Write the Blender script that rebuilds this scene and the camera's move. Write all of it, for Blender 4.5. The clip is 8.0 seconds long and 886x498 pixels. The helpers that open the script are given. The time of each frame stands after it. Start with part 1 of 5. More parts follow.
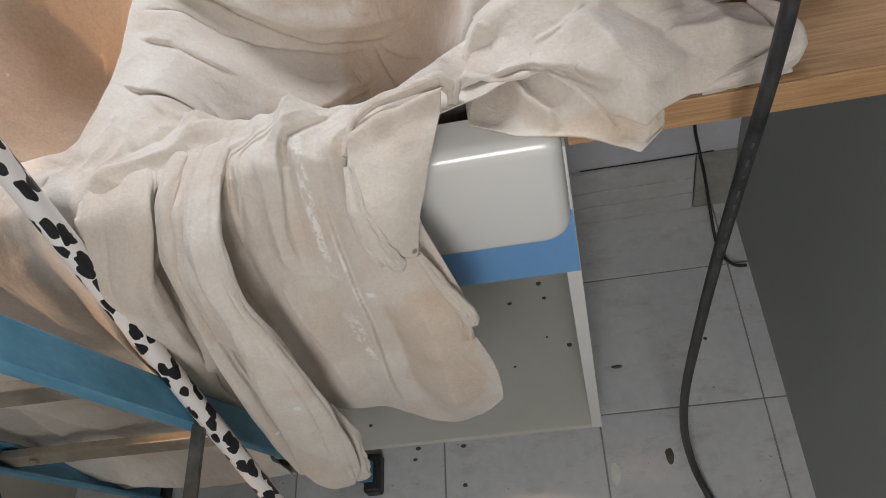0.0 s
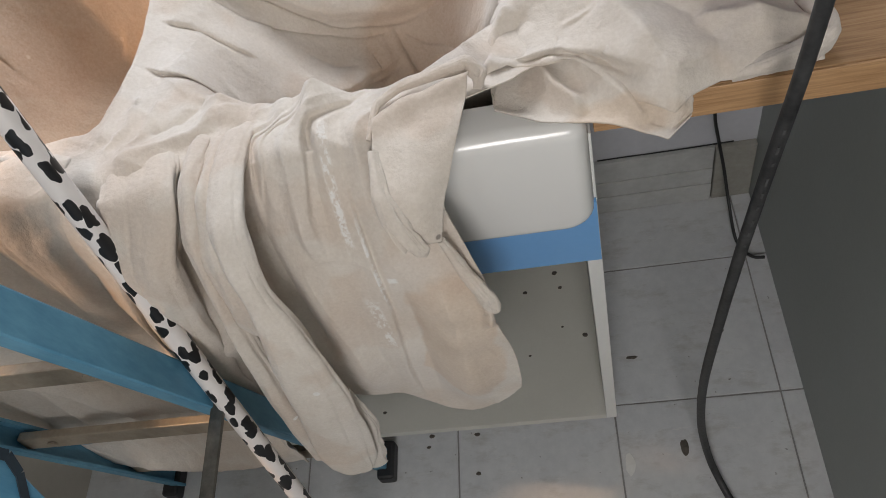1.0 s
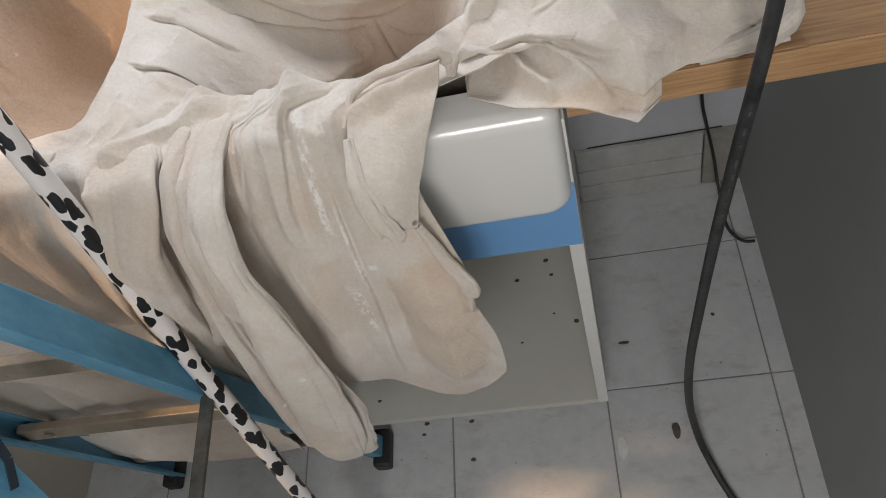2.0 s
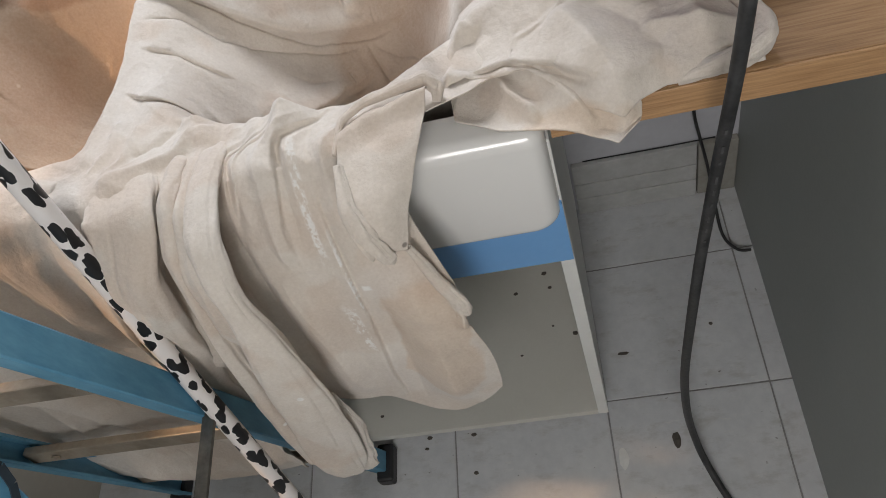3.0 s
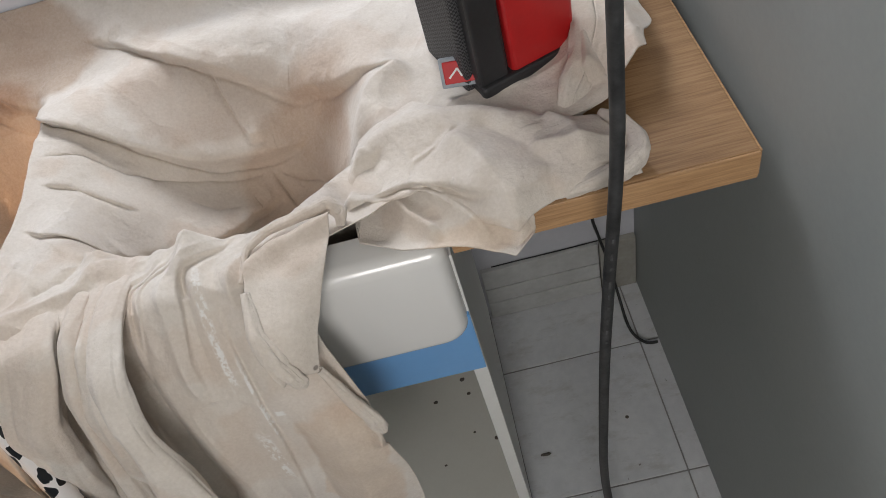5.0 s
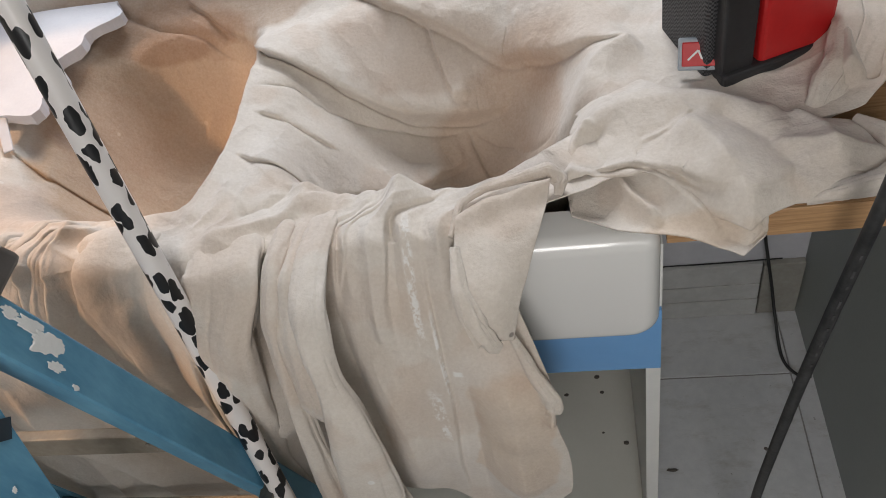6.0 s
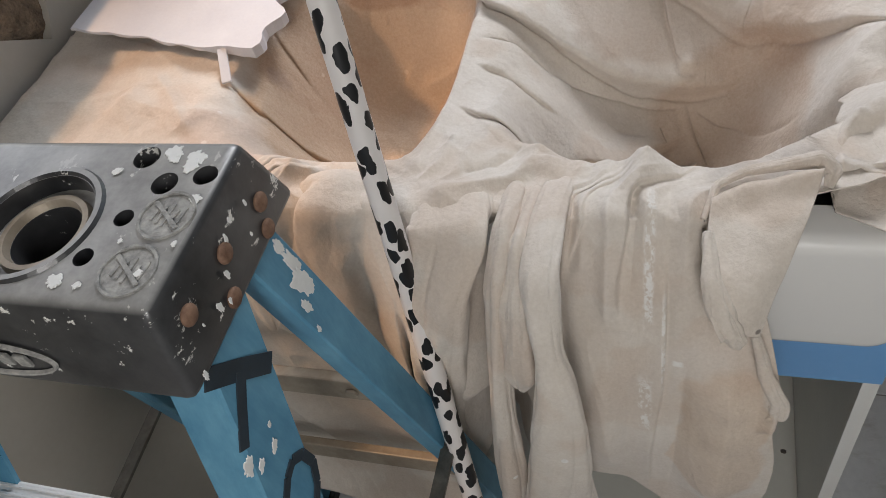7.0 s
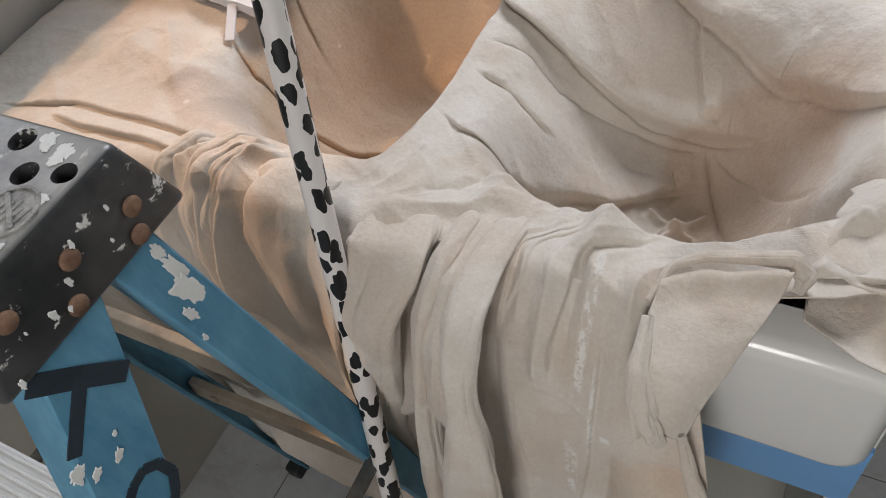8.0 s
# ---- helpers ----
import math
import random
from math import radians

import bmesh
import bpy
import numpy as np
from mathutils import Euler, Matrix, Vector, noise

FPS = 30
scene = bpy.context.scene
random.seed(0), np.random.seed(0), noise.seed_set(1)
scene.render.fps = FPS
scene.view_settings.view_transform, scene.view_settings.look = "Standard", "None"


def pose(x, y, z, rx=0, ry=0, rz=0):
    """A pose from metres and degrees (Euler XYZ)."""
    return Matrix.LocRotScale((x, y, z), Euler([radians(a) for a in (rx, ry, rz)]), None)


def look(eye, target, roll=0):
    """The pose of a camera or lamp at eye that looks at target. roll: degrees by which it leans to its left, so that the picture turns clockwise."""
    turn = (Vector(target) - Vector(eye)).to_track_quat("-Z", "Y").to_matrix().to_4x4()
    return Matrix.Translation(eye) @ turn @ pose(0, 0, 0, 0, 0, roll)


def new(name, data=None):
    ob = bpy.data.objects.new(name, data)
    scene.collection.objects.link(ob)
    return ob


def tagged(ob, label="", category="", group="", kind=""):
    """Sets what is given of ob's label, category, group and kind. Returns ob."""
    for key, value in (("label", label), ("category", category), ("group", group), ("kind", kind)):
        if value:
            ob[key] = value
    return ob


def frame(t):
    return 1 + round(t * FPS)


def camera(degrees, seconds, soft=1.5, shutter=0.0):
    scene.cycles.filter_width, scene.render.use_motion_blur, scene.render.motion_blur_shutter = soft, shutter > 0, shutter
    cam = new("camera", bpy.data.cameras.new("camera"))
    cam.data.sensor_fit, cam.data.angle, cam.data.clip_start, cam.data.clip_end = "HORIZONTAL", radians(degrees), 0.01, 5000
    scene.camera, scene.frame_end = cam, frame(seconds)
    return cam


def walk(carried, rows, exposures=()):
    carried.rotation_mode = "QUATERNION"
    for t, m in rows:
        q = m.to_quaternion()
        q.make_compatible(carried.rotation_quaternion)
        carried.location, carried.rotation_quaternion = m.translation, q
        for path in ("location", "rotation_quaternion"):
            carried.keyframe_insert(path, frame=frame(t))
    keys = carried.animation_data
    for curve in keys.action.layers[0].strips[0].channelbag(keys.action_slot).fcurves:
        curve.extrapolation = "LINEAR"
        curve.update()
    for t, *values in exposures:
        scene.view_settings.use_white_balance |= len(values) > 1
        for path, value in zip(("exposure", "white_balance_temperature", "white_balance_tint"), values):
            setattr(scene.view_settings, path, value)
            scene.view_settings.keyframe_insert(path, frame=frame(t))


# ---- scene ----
cam = camera(59.7, 8.0, soft=0.6)
PATH = [
    (0, (-0.007, -0.486, 1.469), (-0.335, 0.603, -0.176), -22.1),
    (0.5, (-0.013, -0.478, 1.472), (-0.345, 0.601, -0.179), -22.6),
    (1, (-0.021, -0.486, 1.466), (-0.376, 0.581, -0.187), -22.8),
    (1.5, (-0.007, -0.497, 1.467), (-0.376, 0.554, -0.195), -23.8),
    (2.8, (0.023, -0.501, 1.478), (-0.355, 0.555, -0.178), -26.2),
    (3, (0.027, -0.502, 1.484), (-0.356, 0.574, -0.158), -26.0),
    (3.5, (-0.003, -0.504, 1.497), (-0.396, 0.604, -0.121), -24.6),
    (4, (0.025, -0.506, 1.509), (-0.33, 0.718, -0.032), -25.5),
    (4.2, (0.048, -0.508, 1.504), (-0.181, 0.762, -0.024), -23.6),
    (5.3, (0.036, -0.502, 1.504), (-0.095, 0.776, -0.029), -17.9),
    (5.5, (0.005, -0.501, 1.51), (-0.201, 0.783, -0.01), -17.6),
    (6, (-0.065, -0.496, 1.494), (-0.454, 0.764, -0.01), -17.7),
    (6.5, (-0.144, -0.497, 1.497), (-0.655, 0.692, -0.027), -19.7),
    (7, (-0.202, -0.493, 1.498), (-0.827, 0.663, -0.01), -19.4),
    (7.5, (-0.181, -0.442, 1.47), (-0.908, 0.583, -0.087), -18.8),
    (8, (-0.107, -0.369, 1.475), (-0.909, 0.62, -0.067), -16.5),
]
walk(cam, [(t, look(eye, target, roll)) for t, eye, target, roll in PATH], [(0.0, 0.05), (4.0, 0.05), (5.5, -0.03), (6.5, -0.14), (8.0, -0.22)])

# ---- light ----
world = bpy.data.worlds.new("sky")
scene.world = world
world.use_nodes = True
wn = world.node_tree
wn.nodes.clear()
sky = wn.nodes.new("ShaderNodeTexSky")
sky.sky_type = "NISHITA"
sky.sun_disc = False
sky.sun_elevation = radians(50)
sky.sun_rotation = radians(-93)
bg = wn.nodes.new("ShaderNodeBackground")
bg.inputs["Strength"].default_value = 0.12
wo = wn.nodes.new("ShaderNodeOutputWorld")
wn.links.new(sky.outputs[0], bg.inputs[0])
wn.links.new(bg.outputs[0], wo.inputs[0])

SUN_FROM = Vector((-1.0, -0.10, 1.22))
sun = new("sun", bpy.data.lights.new("sun", "SUN"))
sun.data.energy, sun.data.angle, sun.data.color = 2.1, radians(4.0), (1.0, 0.60, 0.33)
sun.matrix_world = look(SUN_FROM, (0, 0, 0))


def window_light(name, eye, target, sx, sy, power, colour):
    """Area lamp standing in for sky light at a window, or an added fill."""
    ob = new(name, bpy.data.lights.new(name, "AREA"))
    ob.data.shape, ob.data.size, ob.data.size_y = "RECTANGLE", sx, sy
    ob.data.energy, ob.data.color = power, colour
    ob.matrix_world = look(eye, target)
    return ob


window_light("back_window_light", (-0.30, 1.65, 2.45), (-0.2, 0.1, 0.9), 1.0, 0.8, 45.0, (0.95, 0.965, 1.0))
window_light("side_window_light", (-1.15, 0.02, 1.47), (0.0, 0.1, 0.9), 0.65, 0.65, 0.65, (1.0, 0.88, 0.76))
# added source, unseen: fills the sink front, hanging cloth and floor
window_light("front_fill_light", (-0.04, -1.31, 1.75), (-0.05, 0.1, 0.6), 0.42, 0.6, 11.0, (1.0, 0.965, 0.935))


# ---- materials ----
def mat(name, colour, rough=0.6, metal=0.0):
    m = bpy.data.materials.new(name)
    m.use_nodes = True
    b = m.node_tree.nodes["Principled BSDF"]
    b.inputs["Base Color"].default_value = (*colour, 1)
    b.inputs["Roughness"].default_value = rough
    b.inputs["Metallic"].default_value = metal
    return m


class Nodes:
    """Small helper to wire a procedural material."""

    def __init__(self, m):
        self.t = m.node_tree
        self.b = self.t.nodes["Principled BSDF"]
        self.co = self.add("ShaderNodeTexCoord").outputs["Object"]

    def add(self, kind, **props):
        n = self.t.nodes.new(kind)
        for k, v in props.items():
            setattr(n, k, v)
        return n

    def link(self, a, b):
        self.t.links.new(a, b)

    def noise(self, scale, detail=4, rough=0.55, co=None, stretch=None):
        n = self.add("ShaderNodeTexNoise")
        n.inputs["Scale"].default_value = scale
        n.inputs["Detail"].default_value = detail
        n.inputs["Roughness"].default_value = rough
        co = co or self.co
        if stretch:
            mp = self.add("ShaderNodeMapping")
            mp.inputs["Scale"].default_value = stretch
            self.link(co, mp.inputs[0])
            co = mp.outputs[0]
        self.link(co, n.inputs["Vector"])
        return n.outputs["Fac"]

    def ramp(self, fac, stops):
        r = self.add("ShaderNodeValToRGB")
        e = r.color_ramp.elements
        while len(e) < len(stops):
            e.new(0.5)
        for q, (p, c) in zip(e, stops):
            q.position = p
            q.color = (*c, 1) if len(c) == 3 else c
        self.link(fac, r.inputs[0])
        return r.outputs[0]

    def mix(self, fac, a, b, mode="MIX"):
        n = self.add("ShaderNodeMix", data_type="RGBA", blend_type=mode)
        for sock, v in ((n.inputs[0], fac), (n.inputs[6], a), (n.inputs[7], b)):
            if isinstance(v, (int, float)):
                sock.default_value = v
            elif isinstance(v, tuple):
                sock.default_value = (*v, 1)
            else:
                self.link(v, sock)
        return n.outputs[2]

    def bump(self, height, strength, distance, base=None):
        n = self.add("ShaderNodeBump")
        n.inputs["Strength"].default_value = strength
        n.inputs["Distance"].default_value = distance
        self.link(height, n.inputs["Height"])
        if base:
            self.link(base, n.inputs["Normal"])
        return n.outputs[0]

    def colour(self, c):
        self.link(c, self.b.inputs["Base Color"])

    def normal(self, n):
        self.link(n, self.b.inputs["Normal"])

    def rough(self, fac, lo, hi):
        r = self.add("ShaderNodeMapRange")
        r.inputs["To Min"].default_value, r.inputs["To Max"].default_value = lo, hi
        self.link(fac, r.inputs[0])
        self.link(r.outputs[0], self.b.inputs["Roughness"])


def speckled(name, dark, light, rough=0.6, scale=6.0, fine=90.0, bump=0.15, metal=0.0, depth=0.001, stretch=None):
    """A surface with broad and fine variation and a little relief."""
    m = mat(name, light, rough, metal)
    n = Nodes(m)
    broad = n.noise(scale, 5, 0.6, stretch=stretch)
    small = n.noise(fine, 3, 0.6, stretch=stretch)
    c = n.ramp(broad, [(0.3, dark), (0.7, light)])
    c = n.mix(0.25, c, n.ramp(small, [(0.3, dark), (0.7, light)]))
    n.colour(c)
    n.rough(broad, max(0.05, rough - 0.12), min(1.0, rough + 0.12))
    n.normal(n.bump(small, bump, depth))
    return m


# centre, half sizes, tint, amount and softness of the drop cloth's stains and painted-in shade
CLOTH_TINTS = [
    ((-0.165, -0.11, 0.69), (0.045, 0.2, 0.12), (0.93, 0.81, 0.70), 0.8, 0.06),
    # brown tints that darken the two bowls and the cloth behind them
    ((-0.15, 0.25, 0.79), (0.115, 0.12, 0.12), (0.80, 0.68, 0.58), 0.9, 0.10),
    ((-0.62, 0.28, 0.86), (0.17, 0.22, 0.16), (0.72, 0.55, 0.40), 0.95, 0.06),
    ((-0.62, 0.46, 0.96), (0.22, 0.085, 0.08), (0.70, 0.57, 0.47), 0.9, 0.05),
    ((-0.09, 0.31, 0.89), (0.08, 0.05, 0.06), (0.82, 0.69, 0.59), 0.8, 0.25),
    # shade of the backlit rear fold, put into the colour
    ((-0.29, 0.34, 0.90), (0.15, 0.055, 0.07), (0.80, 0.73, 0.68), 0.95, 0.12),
    ((0.04, -0.02, 0.925), (0.055, 0.03, 0.03), (0.92, 0.80, 0.68), 0.8, 0.15),
    ((-0.62, -0.07, 0.72), (0.10, 0.12, 0.22), (0.90, 0.80, 0.70), 0.8, 0.2),
    ((-0.72, 0.09, 0.96), (0.10, 0.06, 0.06), (0.84, 0.73, 0.68), 0.8, 0.12),
    # the foam board's cast shadow, painted in violet grey
    ((-0.70, 0.24, 0.93), (0.055, 0.06, 0.06), (0.80, 0.78, 0.84), 0.9, 0.06),
    ((-1.04, 0.07, 0.94), (0.075, 0.12, 0.10), (0.80, 0.86, 0.88), 0.9, 0.15),
    ((-0.24, -0.09, 0.60), (0.09, 0.2, 0.07), (0.92, 0.91, 0.92), 0.8, 0.3),
]


def canvas_material():
    m = mat("cotton_canvas", (0.62, 0.57, 0.5), 0.95)
    n = Nodes(m)
    broad = n.noise(4.5, 5, 0.6)
    blot = n.noise(17.0, 4, 0.65)
    c = n.ramp(broad, [(0.25, (0.54, 0.465, 0.395)), (0.55, (0.655, 0.585, 0.51)), (0.8, (0.69, 0.635, 0.575))])
    c = n.mix(0.35, c, n.ramp(blot, [(0.3, (0.5, 0.425, 0.355)), (0.62, (0.69, 0.635, 0.57))]))
    # faded brownish and pinkish patches, also standing in for sun dapples
    patch = n.noise(7.5, 3, 0.5)
    c = n.mix(n.ramp(patch, [(0.53, (0, 0, 0)), (0.58, (0.55, 0.55, 0.55))]), c, (0.57, 0.455, 0.365))
    pale = n.noise(5.2, 3, 0.5, stretch=(1.3, 0.8, 1.0))
    c = n.mix(n.ramp(pale, [(0.54, (0, 0, 0)), (0.66, (0.35, 0.35, 0.35))]), c, (0.74, 0.70, 0.655))
    # old paint drips and specks
    v = n.add("ShaderNodeTexVoronoi", feature="F1")
    v.inputs["Scale"].default_value = 11.0
    n.link(n.co, v.inputs["Vector"])
    drops = n.ramp(v.outputs["Distance"], [(0.035, (1, 1, 1)), (0.05, (0, 0, 0))])
    c = n.mix(drops, c, (0.78, 0.76, 0.73))
    v2 = n.add("ShaderNodeTexVoronoi", feature="F1")
    v2.inputs["Scale"].default_value = 7.3
    n.link(n.co, v2.inputs["Vector"])
    spots = n.ramp(v2.outputs["Distance"], [(0.018, (1, 1, 1)), (0.026, (0, 0, 0))])
    c = n.mix(spots, c, (0.16, 0.13, 0.11))
    # two dragged streaks of white paint beside the seam, and a drop
    sep = n.add("ShaderNodeSeparateXYZ")
    n.link(n.co, sep.inputs[0])

    def band(axis, mid, half):
        d = n.add("ShaderNodeMath", operation="SUBTRACT")
        d.inputs[1].default_value = mid
        n.link(sep.outputs[axis], d.inputs[0])
        e = n.add("ShaderNodeMath", operation="ABSOLUTE")
        n.link(d.outputs[0], e.inputs[0])
        r = n.add("ShaderNodeMapRange")
        r.inputs["From Min"].default_value, r.inputs["From Max"].default_value = half, half * 0.55
        n.link(e.outputs[0], r.inputs[0])
        return r.outputs[0]

    def times(a, b):
        q = n.add("ShaderNodeMath", operation="MULTIPLY")
        n.link(a, q.inputs[0])
        n.link(b, q.inputs[1])
        return q.outputs[0]

    ragged = times(n.ramp(n.noise(230.0, 5, 0.75), [(0.40, (0, 0, 0)), (0.47, (1, 1, 1))]), n.ramp(n.noise(55.0, 4, 0.7, stretch=(1.6, 1.0, 0.7)), [(0.45, (0, 0, 0)), (0.53, (1, 1, 1))]))
    for xm, xh, zm, zh in ((-0.243, 0.0058, 0.915, 0.075), (-0.247, 0.0085, 0.735, 0.058), (-0.2285, 0.0022, 0.83, 0.075)):
        c = n.mix(times(times(times(band(0, xm, xh), band(2, zm, zh)), band(1, -0.08, 0.10)), ragged), c, (0.82, 0.8, 0.77))
    # tan and grey tints with wandering edges, for stains and painted-in shade
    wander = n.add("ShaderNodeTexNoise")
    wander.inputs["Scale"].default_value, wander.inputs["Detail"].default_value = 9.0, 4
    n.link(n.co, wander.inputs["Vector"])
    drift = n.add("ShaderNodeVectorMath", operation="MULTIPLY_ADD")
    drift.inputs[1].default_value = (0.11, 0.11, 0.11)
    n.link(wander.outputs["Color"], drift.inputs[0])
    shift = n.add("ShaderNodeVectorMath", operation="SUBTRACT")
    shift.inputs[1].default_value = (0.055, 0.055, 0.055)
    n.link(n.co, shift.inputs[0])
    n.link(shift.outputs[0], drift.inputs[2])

    def cloth_tint(at, size, tint, amount, edge=0.08):
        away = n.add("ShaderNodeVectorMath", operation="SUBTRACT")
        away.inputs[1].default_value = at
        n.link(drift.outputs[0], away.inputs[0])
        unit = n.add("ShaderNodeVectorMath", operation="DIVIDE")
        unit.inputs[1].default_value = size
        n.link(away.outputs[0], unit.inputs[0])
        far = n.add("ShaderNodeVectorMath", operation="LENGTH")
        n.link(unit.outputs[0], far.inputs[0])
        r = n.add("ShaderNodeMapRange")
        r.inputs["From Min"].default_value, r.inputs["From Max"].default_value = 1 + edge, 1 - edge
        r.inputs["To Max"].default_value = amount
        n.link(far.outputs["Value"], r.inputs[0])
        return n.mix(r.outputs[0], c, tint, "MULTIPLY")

    for at, size, tint, amount, edge in CLOTH_TINTS:
        c = cloth_tint(at, size, tint, amount, edge)
    c = n.mix(times(times(band(0, -0.215, 0.0062), band(2, 0.811, 0.0055)), band(1, -0.08, 0.10)), c, (0.82, 0.8, 0.77))
    thread = n.noise(260.0, 3, 0.7)
    c = n.mix(0.2, c, n.ramp(thread, [(0.3, (0.42, 0.38, 0.33)), (0.7, (0.76, 0.72, 0.67))]))
    n.colour(c)
    weave = n.noise(620.0, 3, 0.6)
    crumple = n.noise(60.0, 4, 0.6)
    broadly = n.bump(n.noise(17.0, 4, 0.6, stretch=(1.0, 1.0, 0.6)), 0.45, 0.012)
    nb = n.bump(n.noise(130.0, 4, 0.65), 0.25, 0.002, n.bump(crumple, 0.35, 0.0045, broadly))
    n.normal(n.bump(weave, 0.5, 0.0008, nb))
    sh = n.b.inputs["Sheen Weight"]
    sh.default_value = 0.15
    return m


def oak_material(name="oak_worktop", gain=1.0):
    m = mat(name, (0.5, 0.33, 0.19), 0.45)
    n = Nodes(m)
    big = n.noise(3.0, 4, 0.6, stretch=(1.0, 9.0, 9.0))
    grain = n.noise(14.0, 6, 0.7, stretch=(1.0, 22.0, 22.0))
    pores = n.noise(70.0, 3, 0.7, stretch=(1.0, 14.0, 14.0))
    c = n.ramp(big, [(0.3, (0.26 * gain, 0.14 * gain, 0.06 * gain)), (0.7, (0.38 * gain, 0.225 * gain, 0.11 * gain))])
    c = n.mix(0.55, c, n.ramp(grain, [(0.35, (0.19 * gain, 0.095 * gain, 0.04 * gain)), (0.6, (0.43 * gain, 0.265 * gain, 0.135 * gain))]))
    c = n.mix(n.ramp(pores, [(0.62, (0, 0, 0)), (0.72, (0.5, 0.5, 0.5))]), c, (0.2, 0.11, 0.055))
    n.colour(c)
    n.rough(grain, 0.35, 0.55)
    n.normal(n.bump(grain, 0.2, 0.0008))
    return m


def tile_material():
    m = mat("grey_floor_tile", (0.4, 0.4, 0.41), 0.5)
    n = Nodes(m)
    info = n.add("ShaderNodeObjectInfo")
    geo = n.add("ShaderNodeNewGeometry").outputs["Position"]
    cloud = n.noise(5.0, 5, 0.65, co=geo)
    fine = n.noise(45.0, 4, 0.7, co=geo)
    dust = n.noise(2.2, 5, 0.7, co=geo)
    c = n.ramp(cloud, [(0.3, (0.56, 0.575, 0.60)), (0.7, (0.69, 0.70, 0.71))])
    c = n.mix(0.3, c, n.ramp(fine, [(0.35, (0.44, 0.45, 0.47)), (0.65, (0.65, 0.655, 0.66))]))
    c = n.mix(0.1, c, n.ramp(info.outputs["Random"], [(0.0, (0.32, 0.32, 0.34)), (1.0, (0.52, 0.52, 0.52))]))
    c = n.mix(n.ramp(dust, [(0.5, (0, 0, 0)), (0.75, (0.45, 0.45, 0.45))]), c, (0.60, 0.585, 0.56))
    smear = n.noise(9.0, 5, 0.75, co=geo, stretch=(1.0, 2.2, 1.0))
    c = n.mix(n.ramp(smear, [(0.52, (0, 0, 0)), (0.72, (0.6, 0.6, 0.6))]), c, (0.36, 0.345, 0.32))
    scrape = n.noise(26.0, 5, 0.8, co=geo, stretch=(0.5, 2.0, 1.0))
    c = n.mix(n.ramp(scrape, [(0.6, (0, 0, 0)), (0.68, (0.55, 0.55, 0.55))]), c, (0.68, 0.67, 0.65))
    specks = n.noise(75.0, 2, 0.5, co=geo)
    c = n.mix(n.ramp(specks, [(0.73, (0, 0, 0)), (0.78, (0.8, 0.8, 0.8))]), c, (0.1, 0.09, 0.08))
    n.colour(c)
    n.rough(fine, 0.4, 0.62)
    n.normal(n.bump(fine, 0.15, 0.001))
    return m


def cow_material():
    m = mat("cow_print_wrap", (0.75, 0.7, 0.67), 0.35)
    n = Nodes(m)
    sep = n.add("ShaderNodeSeparateXYZ")
    n.link(n.co, sep.inputs[0])
    ang = n.add("ShaderNodeMath", operation="ARCTAN2")
    n.link(sep.outputs[1], ang.inputs[0])
    n.link(sep.outputs[0], ang.inputs[1])
    arc = n.add("ShaderNodeMath", operation="MULTIPLY")
    arc.inputs[1].default_value = 0.0122
    n.link(ang.outputs[0], arc.inputs[0])
    sq = n.add("ShaderNodeMath", operation="MULTIPLY")
    sq.inputs[1].default_value = 0.6
    n.link(sep.outputs[2], sq.inputs[0])
    uv = n.add("ShaderNodeCombineXYZ")
    n.link(arc.outputs[0], uv.inputs[0])
    n.link(sq.outputs[0], uv.inputs[1])
    warp = n.add("ShaderNodeTexNoise")
    warp.inputs["Scale"].default_value = 70.0
    n.link(uv.outputs[0], warp.inputs["Vector"])
    wob = n.add("ShaderNodeVectorMath", operation="MULTIPLY_ADD")
    wob.inputs[1].default_value = (0.014, 0.014, 0.0)
    n.link(warp.outputs["Color"], wob.inputs[0])
    n.link(uv.outputs[0], wob.inputs[2])
    v = n.add("ShaderNodeTexVoronoi", feature="F1", voronoi_dimensions="2D")
    v.inputs["Scale"].default_value = 58.0
    v.inputs["Randomness"].default_value = 0.95
    n.link(wob.outputs[0], v.inputs["Vector"])
    mask = n.ramp(v.outputs["Distance"], [(0.36, (1, 1, 1)), (0.375, (0, 0, 0))])
    n.colour(n.mix(mask, (0.74, 0.70, 0.675), (0.010, 0.010, 0.011)))
    return m


def fibreglass_material():
    m = mat("blue_fibreglass", (0.1, 0.29, 0.42), 0.5)
    n = Nodes(m)
    fade = n.noise(7.0, 5, 0.65)
    strand = n.noise(55.0, 4, 0.7, stretch=(1.0, 1.0, 0.25))
    c = n.ramp(fade, [(0.3, (0.055, 0.2, 0.33)), (0.7, (0.125, 0.33, 0.47))])
    c = n.mix(0.35, c, n.ramp(strand, [(0.35, (0.05, 0.17, 0.27)), (0.7, (0.2, 0.42, 0.54))]))
    splash = n.noise(16.0, 3, 0.55)
    c = n.mix(n.ramp(splash, [(0.71, (0, 0, 0)), (0.725, (1, 1, 1))]), c, (0.76, 0.77, 0.76))
    n.colour(c)
    n.rough(strand, 0.4, 0.65)
    n.normal(n.bump(strand, 0.25, 0.0006))
    return m


